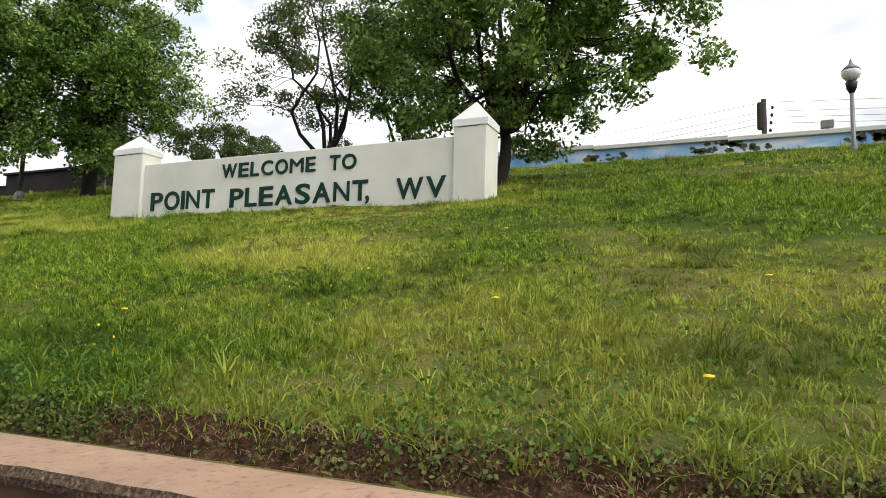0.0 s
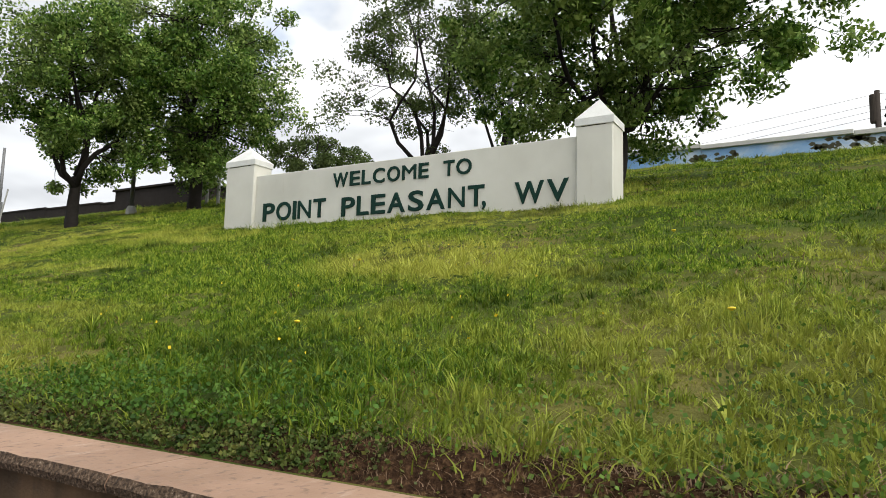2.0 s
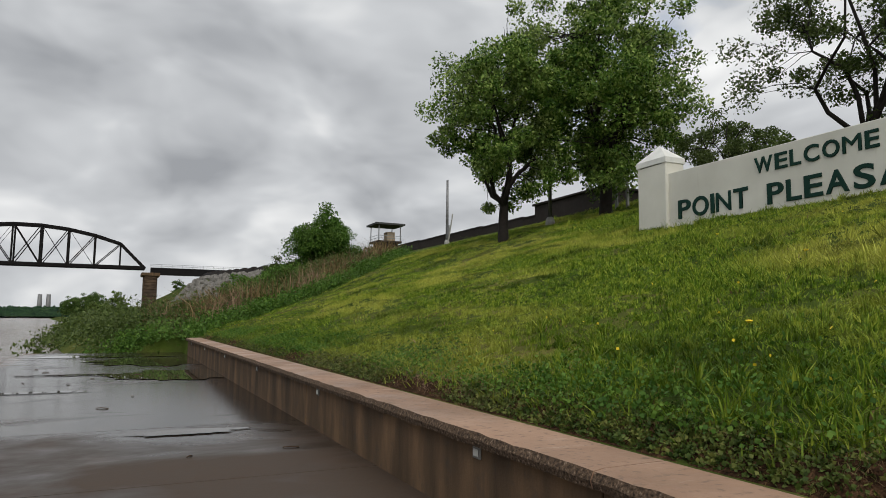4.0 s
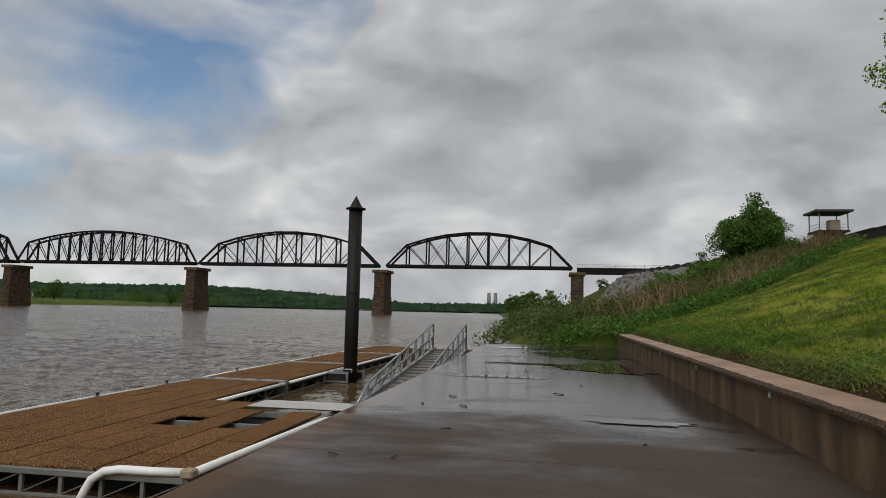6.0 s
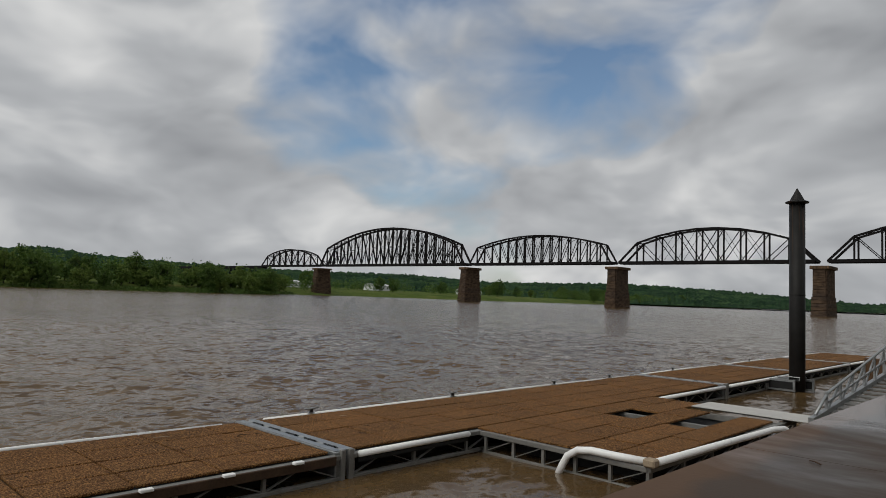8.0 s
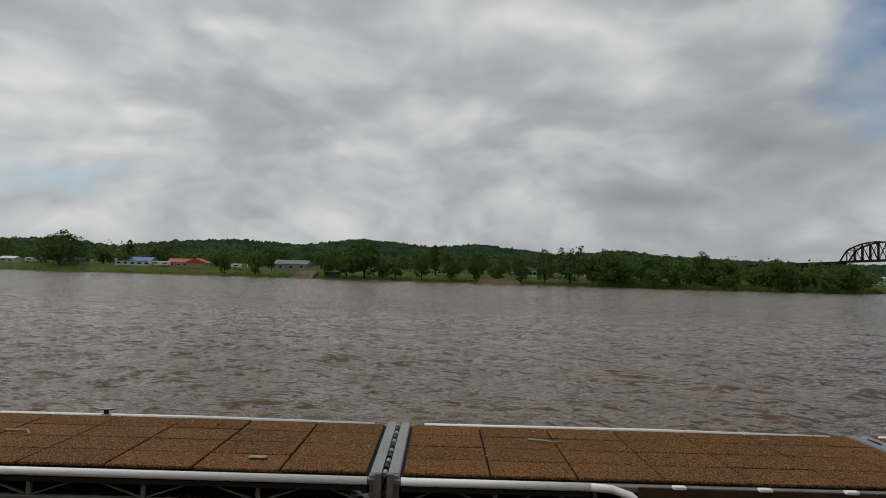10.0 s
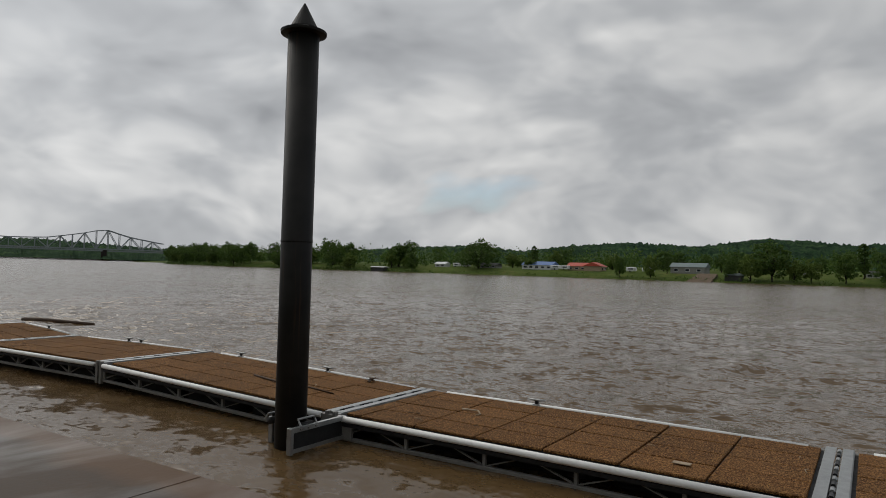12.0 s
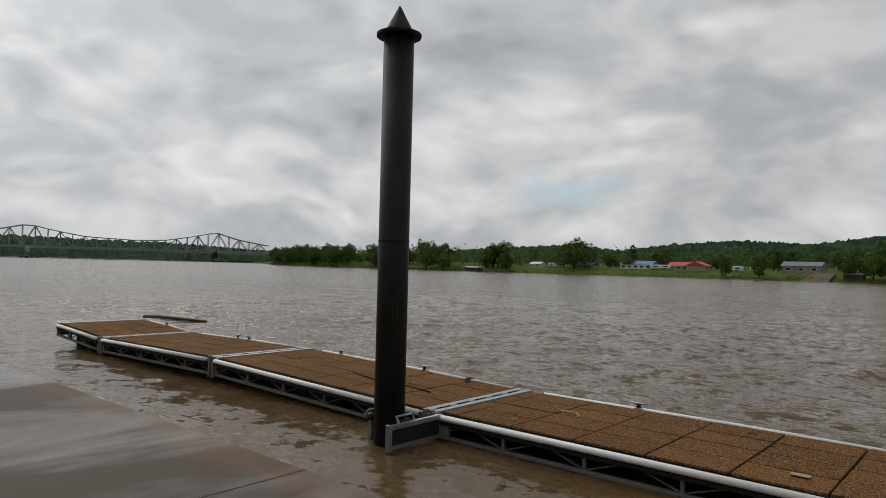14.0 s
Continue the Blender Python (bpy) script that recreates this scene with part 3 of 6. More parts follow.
# ---- floating dock ----
DOCK_Z, NEAR_X, FAR_X = -0.89, -9.05, -11.55
tile_mesh = bm_mesh("deck_tile", box((-0.287, -0.495, -0.035), (0.287, 0.495, 0.0), 0.007), TILE)


def deck_z(y):
    """The height of the deck, which rides unevenly downstream."""
    return float(lerp_table(y, [(-24.75, -0.66), (-21.75, -0.82), (-16.4, -0.75), (-10.45, DOCK_Z), (0, DOCK_Z)]))


def dock_section(y0, y1, rail=True, cut_last=False):
    """One floating dock section with truss sides, rub rail and rubber tiles."""
    t = thing("dock_section", "floating dock section with brown pebbled tiles and metal truss sides", "dock", (0, y0, deck_z(y0)), "dock sections")
    ln = y1 - y0
    t.rotation_euler = (math.atan2(deck_z(y1) - deck_z(y0), ln), 0, 0)
    # full tiles, with a cut one at one end
    full = int((ln - 0.26) / 0.94)
    cut = ln - 0.26 - full * 0.94
    lengths = [0.94] * full
    if cut > 0.1:
        lengths.insert(full if cut_last else 0, cut)
    else:
        lengths = [(ln - 0.26) / full] * full
    y = 0.13
    for tl in lengths:
        for r in range(4):
            o = part("tile", tile_mesh, None, t)
            o.location = (FAR_X + 0.08 + 0.5850 * (r + 0.5), y + tl / 2, random.uniform(-0.004, 0.004))
            o.scale = (0.972, tl * 0.984, 1)
            o.rotation_euler = (random.uniform(-0.004, 0.004), random.uniform(-0.004, 0.004), random.uniform(-0.004, 0.004))
        y += tl
    part("deck_board", box((FAR_X + 0.06, 0.1, -0.075), (NEAR_X - 0.06, ln - 0.1, -0.045)), RUBBER, t)
    for x in (NEAR_X, FAR_X):
        bm = box((x - 0.05, 0.02, -0.10), (x + 0.05, ln - 0.02, -0.035), 0.008)
        add_box(bm, (x - 0.035, 0.02, -0.36), (x + 0.035, ln - 0.02, -0.31), 0.006)
        part("side_channel", bm, GALVDULL, t)
        n = max(2, round(ln / 1.15))
        for k in range(n + 1):
            y = 0.06 + (ln - 0.12) * k / n
            part("truss_post", bar((x, y, -0.10), (x, y, -0.31), 0.045), GALVDULL, t)
            if k < n:
                yb = 0.06 + (ln - 0.12) * (k + 1) / n
                ym = (y + yb) / 2
                bm = bar((x, y + 0.04, -0.30), (x, ym, -0.11), 0.04, 0.012)
                add_bar(bm, (x, ym, -0.11), (x, yb - 0.04, -0.30), 0.04, 0.012)
                part("truss_brace", bm, GALVDULL, t)
    for y in (0.055, ln - 0.055):
        part("end_channel", box((FAR_X - 0.02, y - 0.045, -0.34), (NEAR_X + 0.02, y + 0.045, 0.004), 0.008), GALV, t)
    m = 3
    for k in range(m):
        ya = 0.4 + (ln - 0.8) * k / m
        part("float", box((FAR_X + 0.35, ya, -0.62), (NEAR_X - 0.35, ya + (ln - 0.8) / m - 0.25, -0.12), 0.06), RUBBER, t)
    if rail:
        lo, hi = rail if isinstance(rail, tuple) else (0.12, ln - 0.12)
        part("rub_rail", tube([(NEAR_X + 0.075, lo, -0.045), (NEAR_X + 0.075, hi, -0.045)], 0.043, 12), WHITEPVC, t, "white vinyl rub rail", True)
        part("rail_track", box((NEAR_X + 0.05, lo, -0.15), (NEAR_X + 0.075, hi, -0.10)), RUBBER, t)
    part("far_rub_rail", tube([(FAR_X - 0.06, 0.3, -0.035), (FAR_X - 0.06, ln * 0.55, -0.022), (FAR_X - 0.06, ln - 0.3, -0.045)], 0.03, 10), WHITEPVC, t, "white vinyl rub rail", True)
    return t


DOCKS = []
SECTIONS = [(-24.75, -21.8), (-21.7, -16.45), (-16.35, -10.5), (-10.4, -4.25), (2.42, 14.75), (14.85, 20.95), (21.05, 27.1), (27.2, 33.3)]
for y0, y1 in SECTIONS:
    DOCKS.append(dock_section(y0, y1, (0.12, 2.25) if y0 == 2.42 else True))
part("rub_rail", tube([(NEAR_X + 0.075, 8.45, -0.045), (NEAR_X + 0.075, 12.2, -0.045)], 0.043, 12), WHITEPVC, DOCKS[4], "white vinyl rub rail", True)
mid_dock = dock_section(-4.13, 2.3, (0.12, 2.1), True)
DOCKS.append(mid_dock)
part("loose_rail_end", tube([(NEAR_X + 0.075, 2.1, -0.045), (NEAR_X + 0.09, 2.32, -0.055), (NEAR_X + 0.16, 2.5, -0.10), (NEAR_X + 0.24, 2.64, -0.22), (NEAR_X + 0.30, 2.75, -0.42)], 0.043, 12), WHITEPVC, mid_dock, "white rail end bent down", True)
part("wood_fascia", box((NEAR_X + 0.052, 2.6, -0.14), (NEAR_X + 0.085, 6.3, -0.03), 0.006), WOODDARK, mid_dock, "dark wet timber fascia")
for k in range(4):
    part("rail_clip", box((NEAR_X + 0.06, 2.95 + 0.9 * k, -0.035), (NEAR_X + 0.13, 3.09 + 0.9 * k, 0.0), 0.008), WHITEPVC, mid_dock)

# hinge plates between sections
for yj in (-21.75, -16.4, -10.45, -4.19, 2.36, 14.8, 21.0, 27.15):
    bm = box((FAR_X + 0.02, -0.15, 0.006), (NEAR_X - 0.02, -0.035, 0.014), 0.003)
    add_box(bm, (FAR_X + 0.02, 0.035, 0.006), (NEAR_X - 0.02, 0.15, 0.014), 0.003)
    owner = min(DOCKS, key=lambda d: abs(d.location.y - yj))
    h = part("hinge", bm, GALV, owner, "galvanised piano hinge")
    h.location = (0, yj - owner.location.y, 0)
    for k in range(11):
        x = FAR_X + 0.12 + k * 0.225
        part("knuckle", bar((x, 0.0, 0.0), (x + 0.13, 0.0, 0.0), 0.05, 0.05, 8), LAMPBLACK if k % 2 else GALV, h)
    part("corner_post", box((NEAR_X + 0.01, -0.10, -0.40), (NEAR_X + 0.07, -0.03, 0.03), 0.006), GALVDULL, h)
    part("corner_post", box((NEAR_X + 0.01, 0.03, -0.40), (NEAR_X + 0.07, 0.10, 0.03), 0.006), GALVDULL, h)


def cleat(x, y, z):
    t = thing("dock_cleat", "grey cast mooring cleat on the dock edge", "cleat", (x, y, z), "mooring cleats")
    part("base", box((-0.03, -0.06, 0.0), (0.03, 0.06, 0.018), 0.004), GALV, t)
    part("stem", box((-0.016, -0.03, 0.018), (0.016, 0.03, 0.075), 0.004), LAMPBLACK, t)
    part("horn", tube([(0, -0.15, 0.092), (0, -0.05, 0.082), (0, 0.05, 0.082), (0, 0.15, 0.092)], [0.010, 0.018, 0.018, 0.010], 8), GALV, t, "", True)


for y in (-23.2, -19.4, -18.9, -15.3, -12.8, -8.35, 3.55, 7.0, 10.6, 13.2, 17.0, 23.5, 29.0):
    cleat(FAR_X + 0.05, y, deck_z(y))

# gangway platform
plat = thing("gangway_platform", "wide brown tiled dock platform with missing tiles", "dock", (0, 4.95, DOCK_Z))
for c in range(6):
    for r in range(5):
        if (c, r) in ((3, 1), (3, 3), (4, 3), (5, 3), (5, 4), (5, 2)):
            continue
        o = part("tile", tile_mesh, None, plat)
        o.location = (NEAR_X + 0.22 + 0.57 * r, 0.55 + 0.98 * c, random.uniform(-0.005, 0.005))
        o.scale = (0.945, 0.965, 1)
for x in (NEAR_X + 0.08, -6.2):
    bm = box((x - 0.05, 0.02, -0.11), (x + 0.05, 6.0, -0.035), 0.008)
    add_box(bm, (x - 0.035, 0.02, -0.38), (x + 0.035, 6.0, -0.33), 0.006)
    part("side_channel", bm, GALVDULL, plat)
for y in (0.05, 5.95):
    bm = box((NEAR_X + 0.03, y - 0.04, -0.11), (-6.2, y + 0.04, -0.035), 0.008)
    add_box(bm, (NEAR_X + 0.03, y - 0.03, -0.38), (-6.2, y + 0.03, -0.33), 0.006)
    part("end_channel", bm, GALVDULL, plat)
for k in range(6):
    x = NEAR_X + 0.15 + 0.54 * k
    part("truss_post", bar((x, 0.05, -0.10), (x, 0.05, -0.34), 0.045), GALVDULL, plat)
    if k < 5:
        part("truss_brace", bar((x, 0.05, -0.33), (x + 0.5, 0.05, -0.11), 0.035, 0.012), GALVDULL, plat)
for k in range(7):
    y = 0.1 + 0.97 * k
    part("truss_post", bar((-6.2, y, -0.10), (-6.2, y, -0.34), 0.045), GALVDULL, plat)
    if k < 6:
        part("truss_brace", bar((-6.2, y, -0.33), (-6.2, y + 0.9, -0.11), 0.035, 0.012), GALVDULL, plat)
for k in range(4):
    part("cross_beam", box((NEAR_X + 0.1, 0.9 + 1.4 * k, -0.16), (-6.25, 1.0 + 1.4 * k, -0.06)), GALVDULL, plat)
part("float", box((NEAR_X + 0.3, 0.5, -0.6), (-6.5, 5.6, -0.2), 0.05), RUBBER, plat)
part("end_rub_rail", tube([(-6.22, 0.06, 0.02), (-6.6, 0.0, 0.025), (-7.0, -0.02, 0.03), (-7.2, -0.03, 0.0), (-7.35, -0.05, -0.10), (-7.43, -0.06, -0.25), (-7.5, -0.08, -0.42)], 0.05, 12), WHITEPVC, plat, "white rail bent down at its end", True)
part("side_rub_rail", tube([(-6.13, 0.1, 0.02), (-6.02, 2.5, 0.02), (-5.93, 3.9, 0.03), (-5.86, 4.2, 0.02), (-5.8, 4.35, -0.06), (-5.78, 4.42, -0.2)], 0.05, 12), WHITEPVC, plat, "white vinyl rub rail with a curled end", True)
part("corner_cap", box((-6.24, -0.04, -0.03), (-6.08, 0.12, 0.075), 0.02), DRIFT, plat)
part("transition_plate", box((-7.9, 5.2, 0.015), (-5.5, 6.1, 0.035), 0.006), CONCPALE, plat, "pale grey transition plate")

# gangway
gang = thing("gangway", "narrow aluminium gangway with trussed handrails", "gangway", (0, 0, 0))
G0, G1 = Vector((-5.1, 9.7, -0.80)), Vector((-5.05, 17.9, -0.12))
for k in range(18):
    p = G0.lerp(G1, (k + 0.5) / 18)
    part("tread", box((p.x - 0.46, p.y - 0.20, p.z - 0.02), (p.x + 0.46, p.y + 0.20, p.z + 0.012)), GALVDULL, gang)
for s in (-0.5, 0.5):
    a, b = G0 + Vector((s, 0, 0.04)), G1 + Vector((s, 0, 0.04))
    part("stringer", bar(a, b, 0.09, 0.11), GALV, gang)
    ta, tb = G0 + Vector((s, 0.25, 0.12)), G1 + Vector((s, -0.35, 0.80))
    m1 = G0.lerp(G1, 0.12) + Vector((s, 0, 0.36))
    part("handrail", tube([ta, m1, tb, G1 + Vector((s, -0.26, 0.74)), G1 + Vector((s, -0.24, 0.05))], 0.026, 8), GALV, gang, "", True)
    part("mid_rail", bar(G0.lerp(G1, 0.12) + Vector((s, 0, 0.2)), G1 + Vector((s, -0.3, 0.42)), 0.035), GALV, gang)
    n = 9
    for k in range(1, n):
        f = k / n
        p = G0.lerp(G1, f) + Vector((s, 0, 0.05))
        hgt = 0.3 + 0.42 * f
        part("baluster", bar(p, p + Vector((0, 0, hgt)), 0.045), GALV, gang)
        q = G0.lerp(G1, (k + 0.9) / n) + Vector((s, 0, 0.05 + hgt * 0.95))
        part("rail_brace", bar(p, q, 0.035), GALV, gang)

# guide piles


def pile(x, y, top, label):
    t = thing("guide_pile", label, "pile", (x, y, 0), "guide piles")
    part("shaft", lathe([(0.215, -3.2), (0.215, top - 0.42)], 28), PILEPAINT, t, "", True)
    part("flange", lathe([(0.22, top - 0.46), (0.315, top - 0.44), (0.32, top - 0.405), (0.20, top - 0.36)], 28), PILEPAINT, t)
    part("cone_cap", lathe([(0.205, top - 0.40), (0.19, top - 0.34), (0.012, top)], 24), PILEPAINT, t)
    part("weld_seam", lathe([(0.219, 1.55), (0.222, 1.565), (0.219, 1.58)], 28), PILEPAINT, t)
    return t


def pile_guide(x, y):
    t = thing("pile_guide", "galvanised pile guide bracket bolted to the dock", "bracket", (x, y, DOCK_Z), "pile guides")
    for s in (-1, 1):
        reach = 0.34 if s > 0 else 0.02
        yo = s * 0.34
        part("arm", bar((-0.72, yo, -0.03), (reach, yo, -0.03), 0.06, 0.06), GALV, t)
        part("lower_arm", bar((-0.72, yo, -0.30), (reach, yo, -0.30), 0.05, 0.05), GALV, t)
        part("end_post", box((reach - 0.03, yo - 0.04, -0.34), (reach + 0.03, yo + 0.04, 0.01), 0.006), GALV, t)
        part("web_plate", box((-0.66, yo - 0.008, -0.28), (reach - 0.03, yo + 0.008, -0.05)), RUBBER, t)
        part("roller", tube([(-0.12, s * 0.28, -0.02), (0.12, s * 0.28, -0.02)], 0.05, 10), RUBBER, t, "", True)
        part("roller_bracket", tube([(-0.15, s * 0.34, 0.0), (-0.15, s * 0.28, 0.08), (0.15, s * 0.28, 0.08), (0.15, s * 0.34, 0.0)], 0.016, 8), GALV, t)
    part("back_plate", box((-0.74, -0.5, -0.34), (-0.68, 0.5, -0.02), 0.006), GALVDULL, t)
    for s in (-0.10, 0.04, 0.18):
        part("bolt", bar((s, 0.37, -0.03), (s, 0.39, -0.03), 0.03, 0.03, 6), GALVDULL, t)


pile(-8.30, -10.55, 4.88, "tall black steel guide pile with a pointed cap")
pile_guide(-8.30, -10.55)
pile(-8.30, 18.25, 4.72, "tall black steel guide pile with a pointed cap beside the gangway")
pile_guide(-8.30, 18.25)

# ---- welcome sign ----
sign = thing("welcome_sign", "white painted masonry sign wall with green letters on the slope", "sign", (9.40, 0, 0))
part("wall_panel", box((0.06, 1.3, 2.6), (0.40, 9.3, 4.49), 0.012), SIGNPAINT, sign)


def sign_pillar(y0, y1, eave, peak, depth):
    body = part("pillar", box((-0.02, y0, 2.5), (depth, y1, eave), 0.02), SIGNPAINT, sign)
    m = 0.018
    bm = bmesh.new()
    lo, hi = (-0.02 - m, y0 - m), (depth + m, y1 + m)
    base = [bm.verts.new((x, y, eave - 0.10)) for x, y in ((lo[0], lo[1]), (hi[0], lo[1]), (hi[0], hi[1]), (lo[0], hi[1]))]
    rim = [bm.verts.new((v.co.x, v.co.y, eave + 0.03)) for v in base]
    top = bm.verts.new(((lo[0] + hi[0]) / 2, (lo[1] + hi[1]) / 2, peak))
    for k in range(4):
        n = (k + 1) % 4
        bm.faces.new((base[k], base[n], rim[n], rim[k]))
        bm.faces.new((rim[k], rim[n], top))
    bm.faces.new(base[::-1])
    cap = part("pillar_cap", bm, RIDGEPAINT, sign)
    zc = eave - 0.108
    part("mortar_crack", tube([(-0.021, y0 + 0.12, zc), (-0.022, y0 + 0.2, zc - 0.006), (-0.022, y0 + 0.3, zc - 0.002), (-0.021, y1 - 0.1, zc - 0.008)], 0.006, 5), CRACK, cap)
    return body


CRACK = simple("dark_mortar_crack", (0.03, 0.026, 0.02), 0.9)
sign_pillar(9.20, 10.13, 4.86, 5.27, 0.55)
sign_pillar(0.70, 1.36, 4.74, 5.19, 0.62)


def glyph(text, size=1.0):
    cu = bpy.data.curves.new("glyph", "FONT")
    cu.body, cu.size, cu.extrude, cu.resolution_u = text, size, 0.012, 4
    cu.bevel_depth, cu.bevel_resolution, cu.offset = 0.010, 0, 0.0 if text in "MN" else 0.012
    ob = new("glyph", cu)
    bpy.context.view_layer.update()
    me = bpy.data.meshes.new_from_object(ob.evaluated_get(bpy.context.evaluated_depsgraph_get()))
    bpy.data.objects.remove(ob)
    bpy.data.curves.remove(cu)
    co = np.array([v.co[:] for v in me.vertices]) if len(me.vertices) else np.zeros((1, 3))
    return me, co


LETTER_LOW, LETTER_TOP = (f(glyph("E")[1][:, 1]) for f in (np.min, np.max))


def word(text, spans, z_low, z_high, x=0.058):
    """Raised letters on the face of the sign, each between its own left and right edge."""
    for ch, (y_left, y_right) in zip(text, spans):
        me, co = glyph(ch)
        lo = co[:, 0].min()
        sx, sz = (y_left - y_right) / (co[:, 0].max() - lo), (z_high - z_low) / (LETTER_TOP - LETTER_LOW)
        for v in me.vertices:
            a, b, c = v.co
            v.co = (x - c, y_left - (a - lo) * sx, z_low + (b - LETTER_LOW) * sz)
        me.materials.clear()
        me.materials.append(GREENPAINT)
        me.update()
        part("letter", me, None, sign)


word("WELCOME", ((6.87, 6.46), (6.41, 6.14), (6.09, 5.86), (5.80, 5.50), (5.435, 5.115), (5.065, 4.725), (4.67, 4.43)), 4.02, 4.335)
word("TO", ((4.09, 3.84), (3.80, 3.46)), 4.015, 4.325)
word("POINT", ((8.92, 8.55), (8.50, 8.05), (8.0, 7.895), (7.85, 7.465), (7.40, 7.045)), 3.385, 3.81)
word("PLEASANT,", ((6.61, 6.245), (6.195, 5.88), (5.825, 5.46), (5.41, 4.975), (4.90, 4.53), (4.465, 4.04), (3.97, 3.60), (3.535, 3.18), (3.23, 3.145)), 3.365, 3.78)
word("WV", ((2.555, 1.98), (1.925, 1.515)), 3.345, 3.757)
# ---- railroad bridge ----


def pier(x, y, top, label):
    t = thing("bridge_pier", label, "bridge pier", (x, y, 0), "railroad bridge piers")
    courses = 16
    z0 = -4.0
    for k in range(courses):
        za = z0 + (top - 1.2 - z0) * k / courses
        zb = z0 + (top - 1.2 - z0) * (k + 1) / courses
        f = k / courses
        hx, hy = 3.5 - 0.95 * f, 6.6 - 1.2 * f
        if k < 8:
            hx, hy = hx + 0.25, hy + 0.25
        bm = bmesh.new()
        add_box(bm, (-hx, -hy, za + 0.04), (hx, hy, zb - 0.02), 0.12)
        for v in bm.verts:
            if abs(v.co.y) > hy - 0.2:
                v.co.x *= 0.72
        part("stone_course", bm, STONE, t)
    part("course_core", box((-2.3, -5.0, z0), (2.3, 5.0, top - 1.0)), STONE, t)
    part("coping_stone", box((-3.1, -5.9, top - 1.2), (3.1, 5.9, top), 0.15), WALLCON, t)
    return t


def truss_span(name, x0, x1, y, z, depth, panels, label, mat=STEELDARK, half=2.9, fine=False, camel=0.62, w=0.68):
    """A through truss with a polygonal top chord between x0 and x1."""
    t = thing("truss_span", label, "bridge span", (0, y, z), "railroad bridge spans")
    xs = [x0 + (x1 - x0) * k / panels for k in range(panels + 1)]

    def top(k):
        u = abs(2 * k / panels - 1)
        return depth * (camel + (1 - camel) * (1 - (u / (1 - 2.0 / panels)) ** 2)) if 0 < k < panels else 0.0

    for s in (-half, half):
        bm = bmesh.new()
        add_bar(bm, (x0, s, 0), (x1, s, 0), w * 1.5, w * 1.9)
        part("bottom_chord", bm, mat, t)
        for k in range(panels):
            part("top_chord", bar((xs[k], s, top(k)), (xs[k + 1], s, top(k + 1)), w * 1.3, w * 1.3), mat, t)
        for k in range(1, panels):
            part("truss_post", bar((xs[k], s, 0), (xs[k], s, top(k)), w), mat, t)
        for k in range(1, panels - 1):
            if k < panels / 2:
                part("diagonal", bar((xs[k], s, top(k)), (xs[k + 1], s, 0), w * 0.5), mat, t)
            if k + 1 > panels / 2:
                part("diagonal", bar((xs[k], s, 0), (xs[k + 1], s, top(k + 1)), w * 0.5), mat, t)
            if abs(k + 0.5 - panels / 2) < panels * 0.28:
                part("counter_rod", bar((xs[k], s, 0), (xs[k + 1], s, top(k + 1)), w * 0.22), mat, t)
                part("counter_rod", bar((xs[k], s, top(k)), (xs[k + 1], s, 0), w * 0.22), mat, t)
        if fine:
            for k in range(1, panels):
                xm = (xs[k] + xs[k - 1]) / 2
                hm = (top(k) + top(k - 1)) / 2
                part("sub_post", bar((xm, s, 0), (xm, s, hm), w * 0.4), mat, t)
                part("sub_diagonal", bar((xs[k - 1], s, 0), (xm, s, hm / 2), w * 0.5), mat, t)
                part("sub_diagonal", bar((xs[k], s, 0), (xm, s, hm / 2), w * 0.5), mat, t)
                part("sub_strut", bar((xm, s, hm / 2), (xs[k], s, hm / 2), w * 0.4), mat, t)
    for k in range(panels + 1):
        part("floor_beam", bar((xs[k], -half, 0.1), (xs[k], half, 0.1), w), mat, t)
        if 0 < k < panels:
            part("top_strut", bar((xs[k], -half, top(k)), (xs[k], half, top(k)), w * 0.7), mat, t)
            if k < panels - 1:
                part("lateral_brace", bar((xs[k], -half, top(k)), (xs[k + 1], half, top(k + 1)), w * 0.35), mat, t)
            part("sway_brace", bar((xs[k], -half, top(k) - 2), (xs[k], half, top(k)), w * 0.35), mat, t)
    bm = box((x0, -1.6, 0.2), (x1, 1.6, 0.7))
    add_bar(bm, (x0, -1.3, -0.2), (x1, -1.3, -0.2), 0.5, 1.0)
    add_bar(bm, (x0, 1.3, -0.2), (x1, 1.3, -0.2), 0.5, 1.0)
    part("track_deck", bm, mat, t)
    return t


BR_Y, BR_Z = 264.0, 18.6
PIERS = [-374.0, -240.5, -152.8, -70.8, 7.2]
for k, x in enumerate(PIERS):
    pier(x, BR_Y, 16.8, "tapered stone bridge pier standing in the river" if k < 4 else "stone bridge pier among bushes on the bank")
truss_span("span", PIERS[0] + 2, PIERS[1] - 2, BR_Y, BR_Z, 22.0, 18, "long double-panelled dark steel truss span", fine=True, camel=0.5, w=0.66)
truss_span("span", PIERS[1] + 2, PIERS[2] - 2, BR_Y, BR_Z, 13.6, 16, "dark steel camelback truss railroad span", w=0.5)
truss_span("span", PIERS[2] + 2, PIERS[3] - 2, BR_Y, BR_Z, 13.6, 9, "dark steel camelback truss railroad span", w=0.55)
truss_span("span", PIERS[3] + 2, PIERS[4] - 2, BR_Y, BR_Z, 13.6, 9, "dark steel camelback truss railroad span", w=0.55)
truss_span("span", PIERS[0] - 72, PIERS[0] - 2, BR_Y, BR_Z, 11.5, 9, "short dark steel truss span over the far bank", w=0.55)
via = thing("railroad_viaduct", "dark steel girder viaduct on trestle legs", "viaduct", (0, BR_Y, BR_Z))
